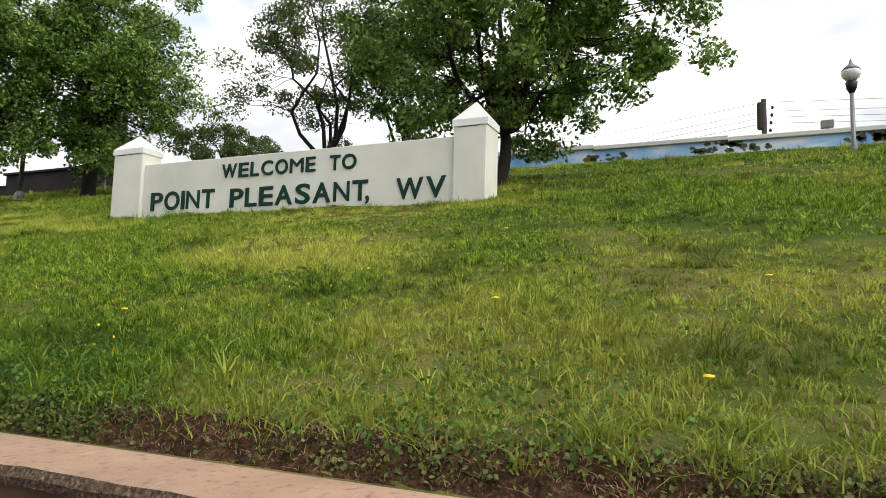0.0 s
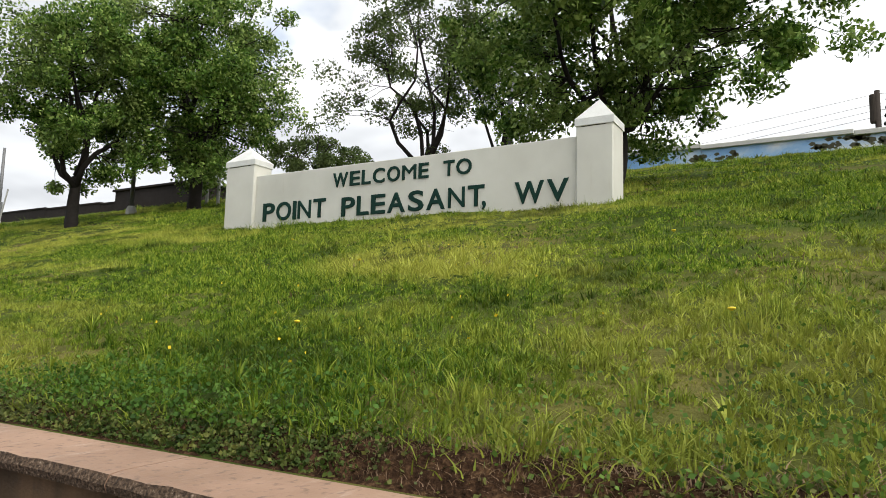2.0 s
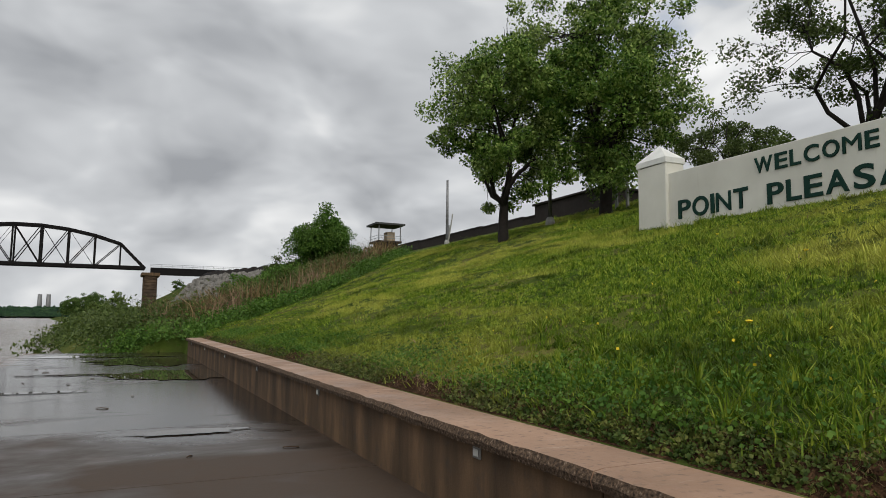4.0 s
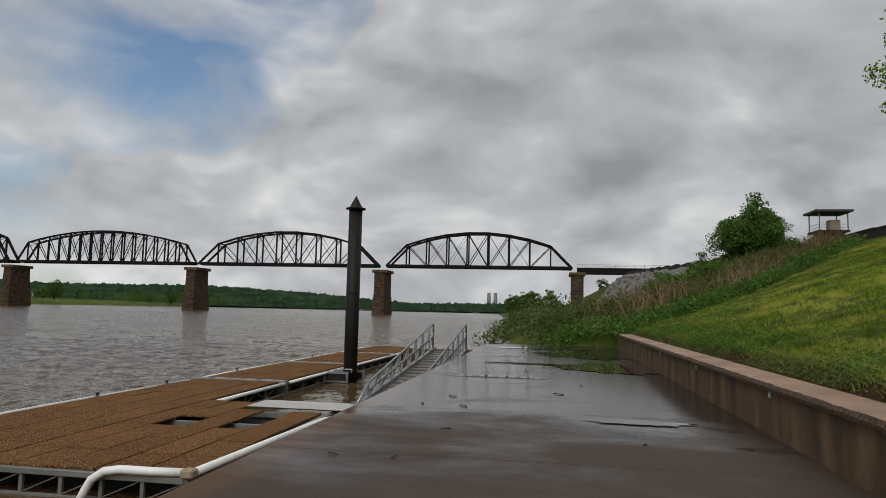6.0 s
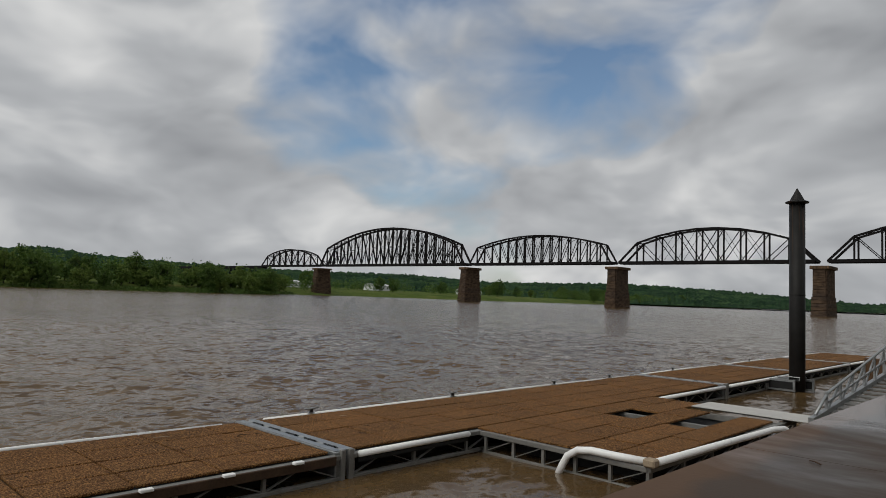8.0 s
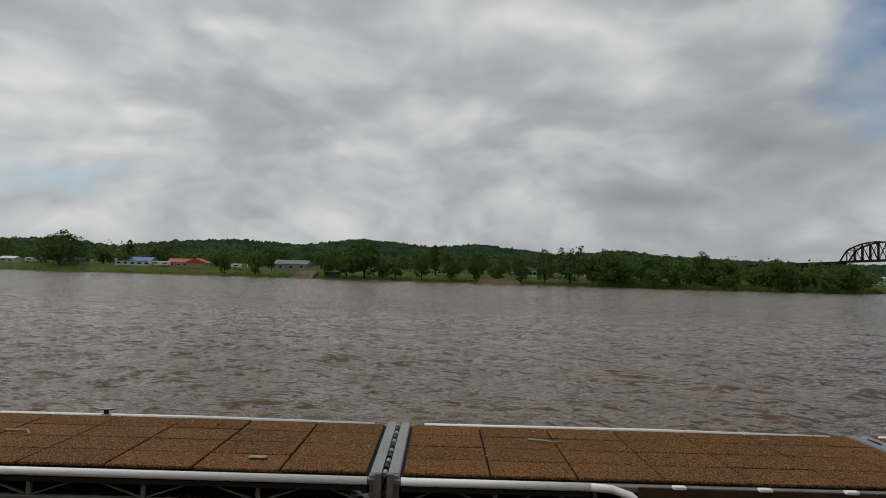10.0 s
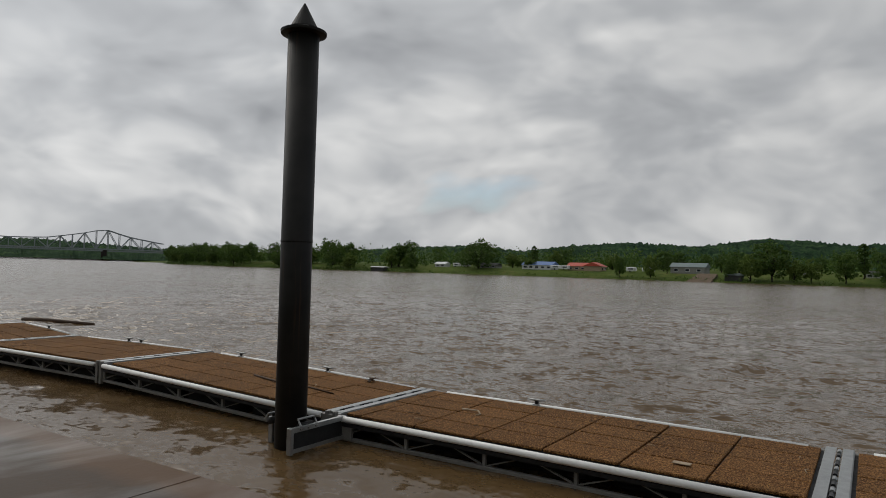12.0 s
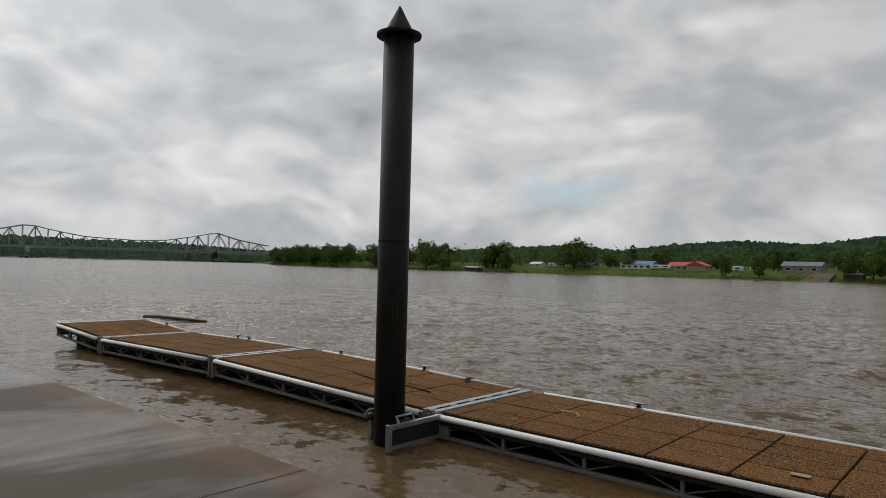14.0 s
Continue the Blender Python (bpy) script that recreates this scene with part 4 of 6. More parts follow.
part("girder", box((-760, -2.0, -1.8), (PIERS[0] - 72, 2.0, 0.3)), STEELDARK, via)
part("girder", box((PIERS[4], -2.0, -2.2), (95, 2.0, 0.3)), STEELDARK, via)
for k in range(12):
    x = PIERS[0] - 90 - 30 * k
    bm = bar((x - 3, -3, -18), (x - 0.5, -1.5, -1.8), 0.8)
    add_bar(bm, (x + 3, 3, -18), (x + 0.5, 1.5, -1.8), 0.8)
    add_bar(bm, (x - 3, 3, -18), (x - 0.5, 1.5, -1.8), 0.8)
    add_bar(bm, (x + 3, -3, -18), (x + 0.5, -1.5, -1.8), 0.8)
    add_bar(bm, (x - 2, -2, -9), (x + 2, 2, -9), 0.5)
    part("trestle_leg", bm, STEELDARK, via)
part("trestle_leg", bar((32, 0, -14), (32, 0, -2), 2.4, 1.6), STEELDARK, via)
part("trestle_leg", bar((64, 0, -13), (64, 0, -2), 2.4, 1.6), STEELDARK, via)
bm = bmesh.new()
for k in range(24):
    add_bar(bm, (PIERS[4] + 3.6 * k, -1.9, 0.3), (PIERS[4] + 3.6 * k, -1.9, 1.5), 0.12)
for z in (0.9, 1.5):
    add_bar(bm, (PIERS[4], -1.9, z), (92, -1.9, z), 0.09)
part("walkway_railing", bm, STEELPALE, via)

# ---- highway bridge downstream ----
hw = thing("cantilever_bridge", "pale steel cantilever road bridge far downstream", "bridge", (0, 0, 0))
HA, HB = Vector((-330, -1000)), Vector((-640, -870))


def hpt(s, z, off=0.0):
    d = (HB - HA).normalized()
    p = HA + d * s + Vector((-d.y, d.x)) * off
    return (p.x, p.y, z)


T2, T1 = -15.0, 224.0
DECK, PEAK = 14.5, 43.5
PROFILE = [(-330, 26), (-180, 26), (-120, 27), (T2 - 70, 29), (T2 - 30, 36), (T2, PEAK), (T2 + 30, 36), (T2 + 70, 29), (T2 + 110, 27.5), (T1 - 110, 26.5), (T1 - 70, 28), (T1 - 30, 35), (T1, PEAK - 1), (T1 + 30, 33), (T1 + 70, 26), (T1 + 88, 23.5), (T1 + 95, DECK)]


def htop(s):
    return float(lerp_table(s, PROFILE))


for off in (-5, 5):
    bm = bmesh.new()
    add_bar(bm, hpt(-330, DECK, off), hpt(T1 + 95, DECK, off), 1.4, 1.6)
    part("bottom_chord", bm, STEELPALE, hw)
    bm, br = bmesh.new(), bmesh.new()
    step = 14.7
    n = int((T1 + 90 + 330) / step)
    for k in range(n):
        a, b = -330 + k * step, -330 + (k + 1) * step
        add_bar(bm, hpt(a, htop(a), off), hpt(b, htop(b), off), 1.1)
        add_bar(br, hpt(a, DECK, off), hpt(a, htop(a), off), 0.7)
        add_bar(br, hpt(a, DECK if k % 2 else htop(a), off), hpt(b, htop(b) if k % 2 else DECK, off), 0.8)
    part("top_chord", bm, STEELPALE, hw)
    part("web_bracing", br, STEELPALE, hw)
bm = bmesh.new()
add_bar(bm, hpt(-330, DECK - 1), hpt(T1 + 260, DECK - 3), 11, 1.6)
part("road_deck", bm, STEELPALE, hw)
for s in (T2, T1):
    for off in (-5, 5):
        part("tower_pier", bar(hpt(s, -4, off), hpt(s, DECK - 1, off), 4.5), CONCPALE if s == T2 else DARKCON, hw)
for s in (T1 + 95, T1 + 102):
    part("approach_pier", bar(hpt(s, -4, 0), hpt(s, DECK - 1, 0), 3.0), CONCPALE, hw)

# ---- floodwall with mural ----
fw = thing("wall_flood", "concrete floodwall with a faded blue sky mural", "floodwall", kind="structure")
FX = 22.8
for k in range(14):
    a = -40 + 4.6 * k
    zt = 7.62 + 0.012 * (a + 5)
    part("mural_panel", box((FX, a + 0.01, 5.0), (FX + 0.35, a + 4.59, zt - 0.16), 0.01), MURAL, fw)
    part("coping", box((FX - 0.10, a + 0.005, zt - 0.16), (FX + 0.45, a + 4.595, zt), 0.015), FLOODCON, fw)
# upstream panels: the shade on them is put into their dark colour
for k in range(16):
    a = 24.4 + 6.0 * k
    zt = 8.0 + 0.013 * (a - 24) + 0.0
    part("dark_panel", box((FX, a + 0.01, 4.5), (FX + 0.4, a + 5.99, zt - 0.10), 0.01), DARKCON, fw)
    part("dark_coping", box((FX - 0.05, a, zt - 0.10), (FX + 0.45, a + 6.0, zt), 0.01), DARKCON, fw)
for y in (2.9, -6.2):
    fb = thing("floodlight_box", "small weathered box light on top of the floodwall", "light", (FX + 0.15, y, 7.66), "floodwall lights")
    part("housing", box((-0.12, -0.19, 0.02), (0.12, 0.19, 0.27), 0.02), DARKCON if y > 0 else GALVDULL, fb)
    part("mount", box((-0.05, -0.05, -0.03), (0.05, 0.05, 0.02)), GALVDULL, fb)


def painted_tree(y, w, h, seed):
    """The flat silhouettes of bare trees that are painted on the mural."""
    rr = random.Random(seed)
    bm = bmesh.new()
    zb = 7.02
    for k in range(int(w * 14)):
        yy = y + rr.uniform(-w / 2, w / 2)
        zz = zb + abs(rr.gauss(0, h * 0.5)) + 0.06
        s = rr.uniform(0.03, 0.11)
        vs = [bm.verts.new((FX - 0.004, yy + s * math.cos(a) * 1.5, min(zz + s * math.sin(a), 7.46))) for a in (0, 1.3, 2.4, 3.6, 5.0)]
        bm.faces.new(vs)
    return bm


MURALDARK = simple("painted_olive_brown", (0.09, 0.085, 0.05), 0.7, var=0.4, scale=3)
for y, w, h, s in ((0.9, 1.6, 0.28, 1), (-3.2, 2.6, 0.42, 2), (-8.2, 3.0, 0.4, 3), (12, 2.0, 0.3, 4)):
    part("mural_painting", painted_tree(y, w, h, s), MURALDARK, fw)

# ---- street furniture on the slope ----


def globe_lamp(x, y):
    z = float(hill(np.array(x), np.array(y)))
    t = thing("street_lamp", "grey post lamp with a frosted acorn globe", "street lamp", (x, y, z))
    H = 1.62
    part("post", lathe([(0.10, -0.3), (0.10, 0.08), (0.062, 0.2), (0.052, H)], 14), POLEGREY, t, "", True)
    part("collar", lathe([(0.06, H - 0.02), (0.13, H + 0.12), (0.15, H + 0.28), (0.11, H + 0.32)], 16), LAMPBLACK, t, "", True)
    part("globe", lathe([(0.11, H + 0.32), (0.22, H + 0.44), (0.255, H + 0.56), (0.20, H + 0.66), (0.12, H + 0.70)], 18), GLOBE, t, "", True)
    part("roof", lathe([(0.24, H + 0.62), (0.17, H + 0.70), (0.06, H + 0.80), (0.012, H + 0.96)], 16), POLEGREY, t, "", True)


globe_lamp(18.9, -6.35)


def tall_pole(x, y, h, lab, r=0.085, box_at=False):
    z = float(hill(np.array(x), np.array(y)))
    t = thing("light_pole", lab, "light pole", (x, y, z), "light poles")
    part("base", lathe([(0.2, -0.3), (0.2, 0.12), (0.13, 0.3)], 12), CONCPALE, t)
    part("shaft", lathe([(r, 0.1), (r * 0.7, h)], 12), POLEGREY, t, "", True)
    if box_at:
        part("meter_box", box((-0.12, -0.34, 0.35), (0.06, -0.10, 1.4), 0.02), POLEGREY, t)
    return t


tall_pole(14.7, 21.5, 5.2, "grey metal light pole in front of the trees")
tall_pole(20.7, 44.0, 5.0, "grey metal light pole with a meter box", 0.12, True)
tall_pole(15.4, 5.4, 4.4, "slim grey pole behind the welcome sign")
mk = thing("leaning_marker", "thin pale marker post leaning on the slope", "marker post", (20.0, 42.4, 7.0))
part("stake", bar((0, 0, -0.3), (0.1, -0.55, 1.9), 0.09, 0.03), CONCPALE, mk)
for y in (19.8, 20.5):
    bo = thing("bollard", "short pale pipe bollard near the trees", "bollard", (17.5, y, float(hill(np.array(17.5), np.array(y)))), "bollards")
    part("pipe", lathe([(0.07, -0.2), (0.07, 1.05), (0.05, 1.1)], 10), CONCPALE, bo)

up = thing("utility_pole", "dark wooden utility pole with insulators and wires", "utility pole", (45.0, -5.15, 6.6))
part("pole", lathe([(0.2, -0.5), (0.15, 9.2)], 12), BARKPOLE, up, "", True)
part("transformer", lathe([(0.16, 7.2), (0.2, 7.3), (0.2, 8.9), (0.14, 9.0)], 14, (0, 0.22, 0)), BARKPOLE, up)
for k in range(4):
    part("insulator", lathe([(0.06, 0), (0.10, 0.1), (0.05, 0.22)], 8, (0, -0.35 - 0.05 * k, 7.0 + 0.5 * k)), LAMPBLACK, up)
wires = thing("overhead_wires", "thin black overhead power wires", "wires", (45.0, -5.15, 0))
for k, (z, zl) in enumerate(((15.6, 13.6), (15.0, 12.6), (14.6, 12.1), (14.2, 11.7))):
    pts = []
    for i in range(13):
        f = i / 12
        pts.append((0.5 * f, 46 * f, z + (zl - z) * f - 1.2 * math.sin(math.pi * f)))
    part("wire", tube(pts, 0.014, 5), CABLE, wires)
    pts = [(0, -46 * i / 12, z + 0.4 * i / 12 - 1.2 * math.sin(math.pi * i / 12)) for i in range(13)]
    part("wire", tube(pts, 0.014, 5), CABLE, wires)

# small dark brick pump house behind the trees
ph = thing("pump_house", "low dark brick building beyond the slope", "building", (20.5, 25.0, 6.2))
part("wall", box((0, 0, 0), (4, 6.5, 1.75), 0.03), DARKCON, ph)
part("roof", box((-0.12, -0.12, 1.75), (4.12, 6.6, 1.87), 0.02), DARKCON, ph)

# lookout platform over the floodwall
lk = thing("lookout_shelter", "small roofed lookout shelter above the floodwall", "shelter", (34.6, 92.7, 12.5))
lk.scale = (0.48, 0.48, 0.78)
part("deck", box((-5, -3, 0), (3, 5, 0.35)), DARKCON, lk)
part("hut_wall", box((-1.2, -1.0, 0.35), (1.4, 2.0, 2.2), 0.03), TANWALL, lk)
for x in (-4.6, 2.6):
    for y in (-2.7, 4.7):
        part("post", box((x - 0.12, y - 0.12, 0.35), (x + 0.12, y + 0.12, 3.4)), POLEGREY, lk)
bm = bmesh.new()
add_box(bm, (-5.8, -3.8, 3.4), (3.8, 5.8, 3.75))
part("roof", bm, DARKROOF, lk)
bm = bmesh.new()
for z in (0.8, 1.3):
    for a, b in (((-5, -3), (3, -3)), ((-5, -3), (-5, 5))):
        add_bar(bm, (*a, z), (*b, z), 0.08)
part("railing", bm, STEELPALE, lk)
part("support", box((-4, -2, -7), (2, 4, 0)), DARKCON, lk)

# twin stacks of a power plant on the horizon
for x in (-196.0, -176.0):
    st = thing("power_plant_stack", "tall pale power plant chimney on the horizon", "chimney", (x, 2050, 0), "chimneys")
    part("shaft", lathe([(7, -3), (5, 58)], 16), POLEGREY, st, "", True)

# ---- trees ----


def leaf_mesh(name, centres, sizes, mat, rng, droop=0.35, narrow=0.55):
    """Many small folded leaves, one island each, at the given centres."""
    n = len(centres)
    d = rng.normal(size=(n, 3))
    d[:, 2] -= droop
    d /= np.linalg.norm(d, axis=1)[:, None]
    s = np.cross(d, rng.normal(size=(n, 3)))
    s /= np.linalg.norm(s, axis=1)[:, None] + 1e-9
    L = np.asarray(sizes)[:, None]
    v = np.stack([centres - d * L * 0.5, centres + s * L * 0.5 * narrow, centres + d * L * 0.5, centres - s * L * 0.5 * narrow], 1).reshape(-1, 3)
    me = bpy.data.meshes.new(name)
    me.vertices.add(4 * n)
    me.vertices.foreach_set("co", v.ravel())
    me.loops.add(4 * n)
    me.loops.foreach_set("vertex_index", np.arange(4 * n, dtype=np.int32))
    me.polygons.add(n)
    me.polygons.foreach_set("loop_start", np.arange(0, 4 * n, 4, dtype=np.int32))
    me.materials.append(mat)
    me.update(calc_edges=True)
    return me


def limb(bm, a, b, ra, rb, rng, sag=0.15, sides=7, steps=6):
    a, b = np.array(a, float), np.array(b, float)
    ln = np.linalg.norm(b - a)
    pts, rad = [], []
    w1, w2 = rng.normal(size=3) * sag * ln * 0.25, rng.normal(size=3) * sag * ln * 0.2
    for k in range(steps + 1):
        f = k / steps
        p = a + (b - a) * f + w1 * math.sin(math.pi * f) + w2 * math.sin(2 * math.pi * f)
        pts.append(p)
        rad.append(ra + (rb - ra) * f ** 0.8)
    t = tube(pts, rad, sides)
    me = bpy.data.meshes.new("tmp")
    t.to_mesh(me)
    t.free()
    bm.from_mesh(me)
    bpy.data.meshes.remove(me)
    return pts


def broad_tree(label, x, y, z, trunk_h, trunk_r, crown, leaves, leaf, mat, seed, lean=(0, 0), clumps=90, clump_r=0.75, bare=0.0, forks=5, spread=1.0, name="tree"):
    """crown: centre height and the three radii."""
    rng = np.random.default_rng(seed)
    t = thing(name, label, "tree", (x, y, z))
    ch, rx, ry, rz = crown
    top = np.array((lean[0], lean[1], trunk_h))
    bm = bmesh.new()
    limb(bm, (0, 0, -0.4), top, trunk_r * 1.25, trunk_r * 0.8, rng, 0.12, 10)
    part("trunk", bm, BARK, t, "", True)
    # clump centres spread through the crown, denser towards its shell
    u = rng.normal(size=(clumps, 3))
    u /= np.linalg.norm(u, axis=1)[:, None]
    r = rng.uniform(0.25, 1.0, clumps) ** 0.55
    wob = 1 + 0.22 * np.sin(u[:, 0] * 5 + seed) * np.cos(u[:, 1] * 4 + seed * 2) + rng.normal(0, 0.07, clumps)
    c = u * r[:, None] * wob[:, None] * np.array((rx, ry, rz)) + np.array((lean[0] * 1.3, lean[1] * 1.3, ch))
    c[:, 2] = np.maximum(c[:, 2], trunk_h * 0.7 + 0.2 * np.abs(rng.normal(size=clumps)))
    bm = bmesh.new()
    mains = []
    for k in range(forks):
        a = 2 * math.pi * (k + rng.uniform(0, 0.6)) / forks
        f = rng.uniform(0.35, 0.6)
        e = np.array((math.cos(a) * rx * f * spread, math.sin(a) * ry * f * spread, ch + rz * rng.uniform(-0.1, 0.45))) + np.array((lean[0], lean[1], 0))
        mains += limb(bm, top - (0, 0, rng.uniform(0, trunk_h * 0.25)), e, trunk_r * 0.6, trunk_r * 0.16, rng, 0.3)[2:]
    mains += limb(bm, top, np.array((lean[0] * 1.4, lean[1] * 1.4, ch + rz * 0.75)), trunk_r * 0.7, trunk_r * 0.14, rng, 0.2)[1:]
    mains = np.array(mains)
    for p in c:
        k = np.argmin(np.linalg.norm(mains - p, axis=1) + np.maximum(0, mains[:, 2] - p[2]) * 0.6)
        limb(bm, mains[k], p, trunk_r * 0.13, trunk_r * 0.03, rng, 0.3, 5, 4)
    part("branchwork", bm, BARK, t, "", True)
    keep = rng.random(clumps) >= bare
    cc = c[keep]
    per = max(1, leaves // len(cc))
    idx = np.repeat(np.arange(len(cc)), per)
    g = rng.normal(size=(len(idx), 3))
    g /= np.linalg.norm(g, axis=1)[:, None]
    rad = clump_r * rng.uniform(0.55, 1.3, len(cc))[idx] * rng.random(len(idx)) ** 0.45
    pos = cc[idx] + g * rad[:, None] * np.array((1, 1, 0.72))
    part("crown", leaf_mesh("crown", pos, leaf * rng.uniform(0.6, 1.35, len(pos)), mat, rng), None, t)
    return t


def gz(x, y):
    return float(terrain(np.array(float(x)), np.array(float(y))))


broad_tree("leafy green maple with a forked dark trunk on the slope", 11.4, 19.8, gz(11.4, 19.8), 1.7, 0.19, (5.0, 2.8, 2.9, 3.7), 44000, 0.135, LEAF_A, 11, clumps=190, clump_r=0.62, bare=0.05, forks=5)
broad_tree("dense dark green maple on the slope", 15.4, 18.6, gz(15.4, 18.6), 1.5, 0.25, (5.2, 3.3, 3.4, 4.7), 60000, 0.145, LEAF_A, 12, clumps=240, clump_r=0.75, forks=6)
broad_tree("tall open tree with slender leaning stems behind the sign", 16.6, 8.6, gz(16.6, 8.6), 0.9, 0.13, (4.6, 2.6, 3.1, 2.9), 22000, 0.11, LEAF_B, 13, lean=(-0.1, 0.4), clumps=120, clump_r=0.55, bare=0.12, forks=5, spread=1.2)
broad_tree("slender dark tree behind the sign", 17.2, 6.9, gz(17.2, 6.9), 1.0, 0.10, (4.3, 1.7, 1.7, 3.1), 12000, 0.11, LEAF_A, 17, lean=(0.1, -0.3), clumps=85, clump_r=0.5, bare=0.05, forks=3)
broad_tree("broad spreading maple with a dark trunk beside the sign", 12.5, 1.6, gz(12.5, 1.6), 1.5, 0.15, (4.15, 3.5, 3.8, 3.2), 62000, 0.135, LEAF_A, 14, lean=(0.1, -0.15), clumps=290, clump_r=0.56, bare=0.08, forks=7)
broad_tree("small olive tree beyond the floodwall", 24.5, 20.5, 7.0, 0.8, 0.12, (2.6, 2.6, 2.9, 1.6), 12000, 0.15, LEAF_B, 16, clumps=70, clump_r=0.55, bare=0.15)
broad_tree("rounded bushy tree above the reeds", 9.6, 39.0, gz(9.6, 39), 0.5, 0.12, (2.0, 1.95, 1.95, 2.1), 40000, 0.14, LEAF_WEED, 18, clumps=240, clump_r=0.5)
broad_tree("young leafy tree by the floodwall", 18.5, 22.5, gz(18.5, 22.5), 0.7, 0.08, (2.2, 1.3, 1.3, 1.3), 9000, 0.13, LEAF_WEED, 19, clumps=50, clump_r=0.4)

for x, y, h, r, k in ((7.0, 36.5, 1.5, 1.5, 0), (7.6, 40.5, 1.9, 1.7, 1), (5.2, 35.0, 1.2, 1.4, 2), (11.4, 41.5, 1.6, 1.5, 3), (5.0, 40.0, 1.5, 1.7, 4), (9.0, 34.5, 1.0, 1.2, 5)):
    broad_tree("tangled olive shrub on the river bank", x, y, gz(x, y), 0.2, 0.05, (h * 0.55, r, r, h * 0.6), 7000, 0.12, LEAF_B if k % 2 else LEAF_WEED, 60 + k, clumps=44, clump_r=0.4, forks=4, name="shrub")

# trees of the far bank share a few meshes
rng0 = np.random.default_rng(77)
far_kinds = []
for k, (h, w, lab) in enumerate(((11.5, 4.2, "dark green deciduous tree on the far bank"), (13.0, 5.2, "broad green deciduous tree on the far bank"), (8.0, 3.4, "low rounded tree on the far bank"), (12.0, 2.2, "narrow dark tree on the far bank"), (9.5, 4.0, "pale green willow on the far bank"))):
    far_kinds.append(broad_tree(lab, -292 - 9 * k, -175 + 8 * k, gz(-292 - 9 * k, -175 + 8 * k) - 0.2, h * 0.14, 0.26, (h * 0.53, w, w, h * 0.46), 3000, 0.66, LEAF_FAR if k not in (2, 4) else LEAF_PALE, 40 + k, clumps=64, clump_r=w * 0.26, forks=4))
rr = random.Random(5)


def far_tree(k, x, y, s, wide=None):
    o = copy_thing(far_kinds[k], Matrix.Translation((x, y, gz(x, y) - 0.2)) @ Matrix.Rotation(rr.uniform(0, 6.28), 4, "Z"))
    w = wide or s
    o.scale = (w * rr.uniform(0.9, 1.15), w * rr.uniform(0.9, 1.15), s)
    o["group"] = "far bank trees"


# the lone large tree, the pair by the white house and the single trees on the lawn: kind, y, height, width
far_tree(1, -285, -165, 1.22, 1.5)
far_tree(2, -292, -141, 0.75)
KIND_H, KIND_W = (11.5, 13.0, 8.0, 12.0, 9.5), (8.4, 10.4, 6.8, 4.4, 8.0)
LAWN_TREES = ((1, 38.6, 15, 8), (1, 48.7, 16.4, 12), (0, -34.8, 16, 13), (4, -42, 10, 10), (1, 0.6, 13.4, 10), (0, 10.6, 10, 7.2),
              (4, -22, 8.5, 7.7), (2, -27.5, 8.4, 6.3), (0, -11.4, 11.6, 7.4), (3, -6.1, 13, 5), (1, 28.8, 12.4, 8.3), (0, 66.8, 13, 10),
              (2, -78.9, 9.5, 6.6), (0, -91.5, 9, 5), (3, -75.5, 9, 2.8), (4, 19.5, 9, 6.8), (2, 58.3, 12.5, 7.2), (0, -49.3, 9.5, 6))
for k, y, h, w in LAWN_TREES:
    far_tree(k, -274 - (12 if k == 3 else 0), y, h / KIND_H[k], w / KIND_W[k])
# dense wood under the viaduct
for k in range(62):
    y = rr.uniform(60, 225)
    far_tree(rr.choice((0, 1, 2, 4, 2)), float(lerp_table(y, WEST)) - rr.uniform(4, 26), y, rr.uniform(0.75, 1.15))
# upstream bank
for k in range(40):
    y = rr.uniform(300, 1000)
    far_tree(rr.choice((0, 1, 2)), float(lerp_table(y, WEST)) - rr.uniform(60 if y < 520 else 8, 150), y, rr.uniform(0.9, 1.5))
# downstream bank
for k in range(60):
    y = rr.uniform(-450, -190)
    far_tree(rr.choice((0, 1, 1, 2, 0)), float(lerp_table(y, WEST)) - rr.uniform(6, 34), y, rr.uniform(0.8, 1.25))
for k in range(14):
    y = rr.uniform(-870, -430)
    far_tree(rr.choice((0, 1)), float(lerp_table(y, WEST)) - rr.uniform(6, 50), y, rr.uniform(1.1, 1.6))
# behind the houses
for k in range(36):
    far_tree(rr.choice((0, 1, 2, 0)), -320 - rr.uniform(0, 60), rr.uniform(-230, 120), rr.uniform(0.7, 1.15))
# around the bridge pier on the near bank
for x, y, k, s in ((-8, 190, 2, 0.6), (-9, 215, 0, 0.7), (-3, 222, 4, 0.85), (-6, 235, 2, 0.7), (20, 300, 0, 0.8), (30, 310, 2, 0.9), (-12, 330, 0, 1.0), (-18, 380, 1, 1.0), (-26, 450, 0, 1.1), (-34, 540, 1, 1.2), (-44, 650, 0, 1.3), (60, 290, 1, 1.0)):
    far_tree(k, x, y, s)

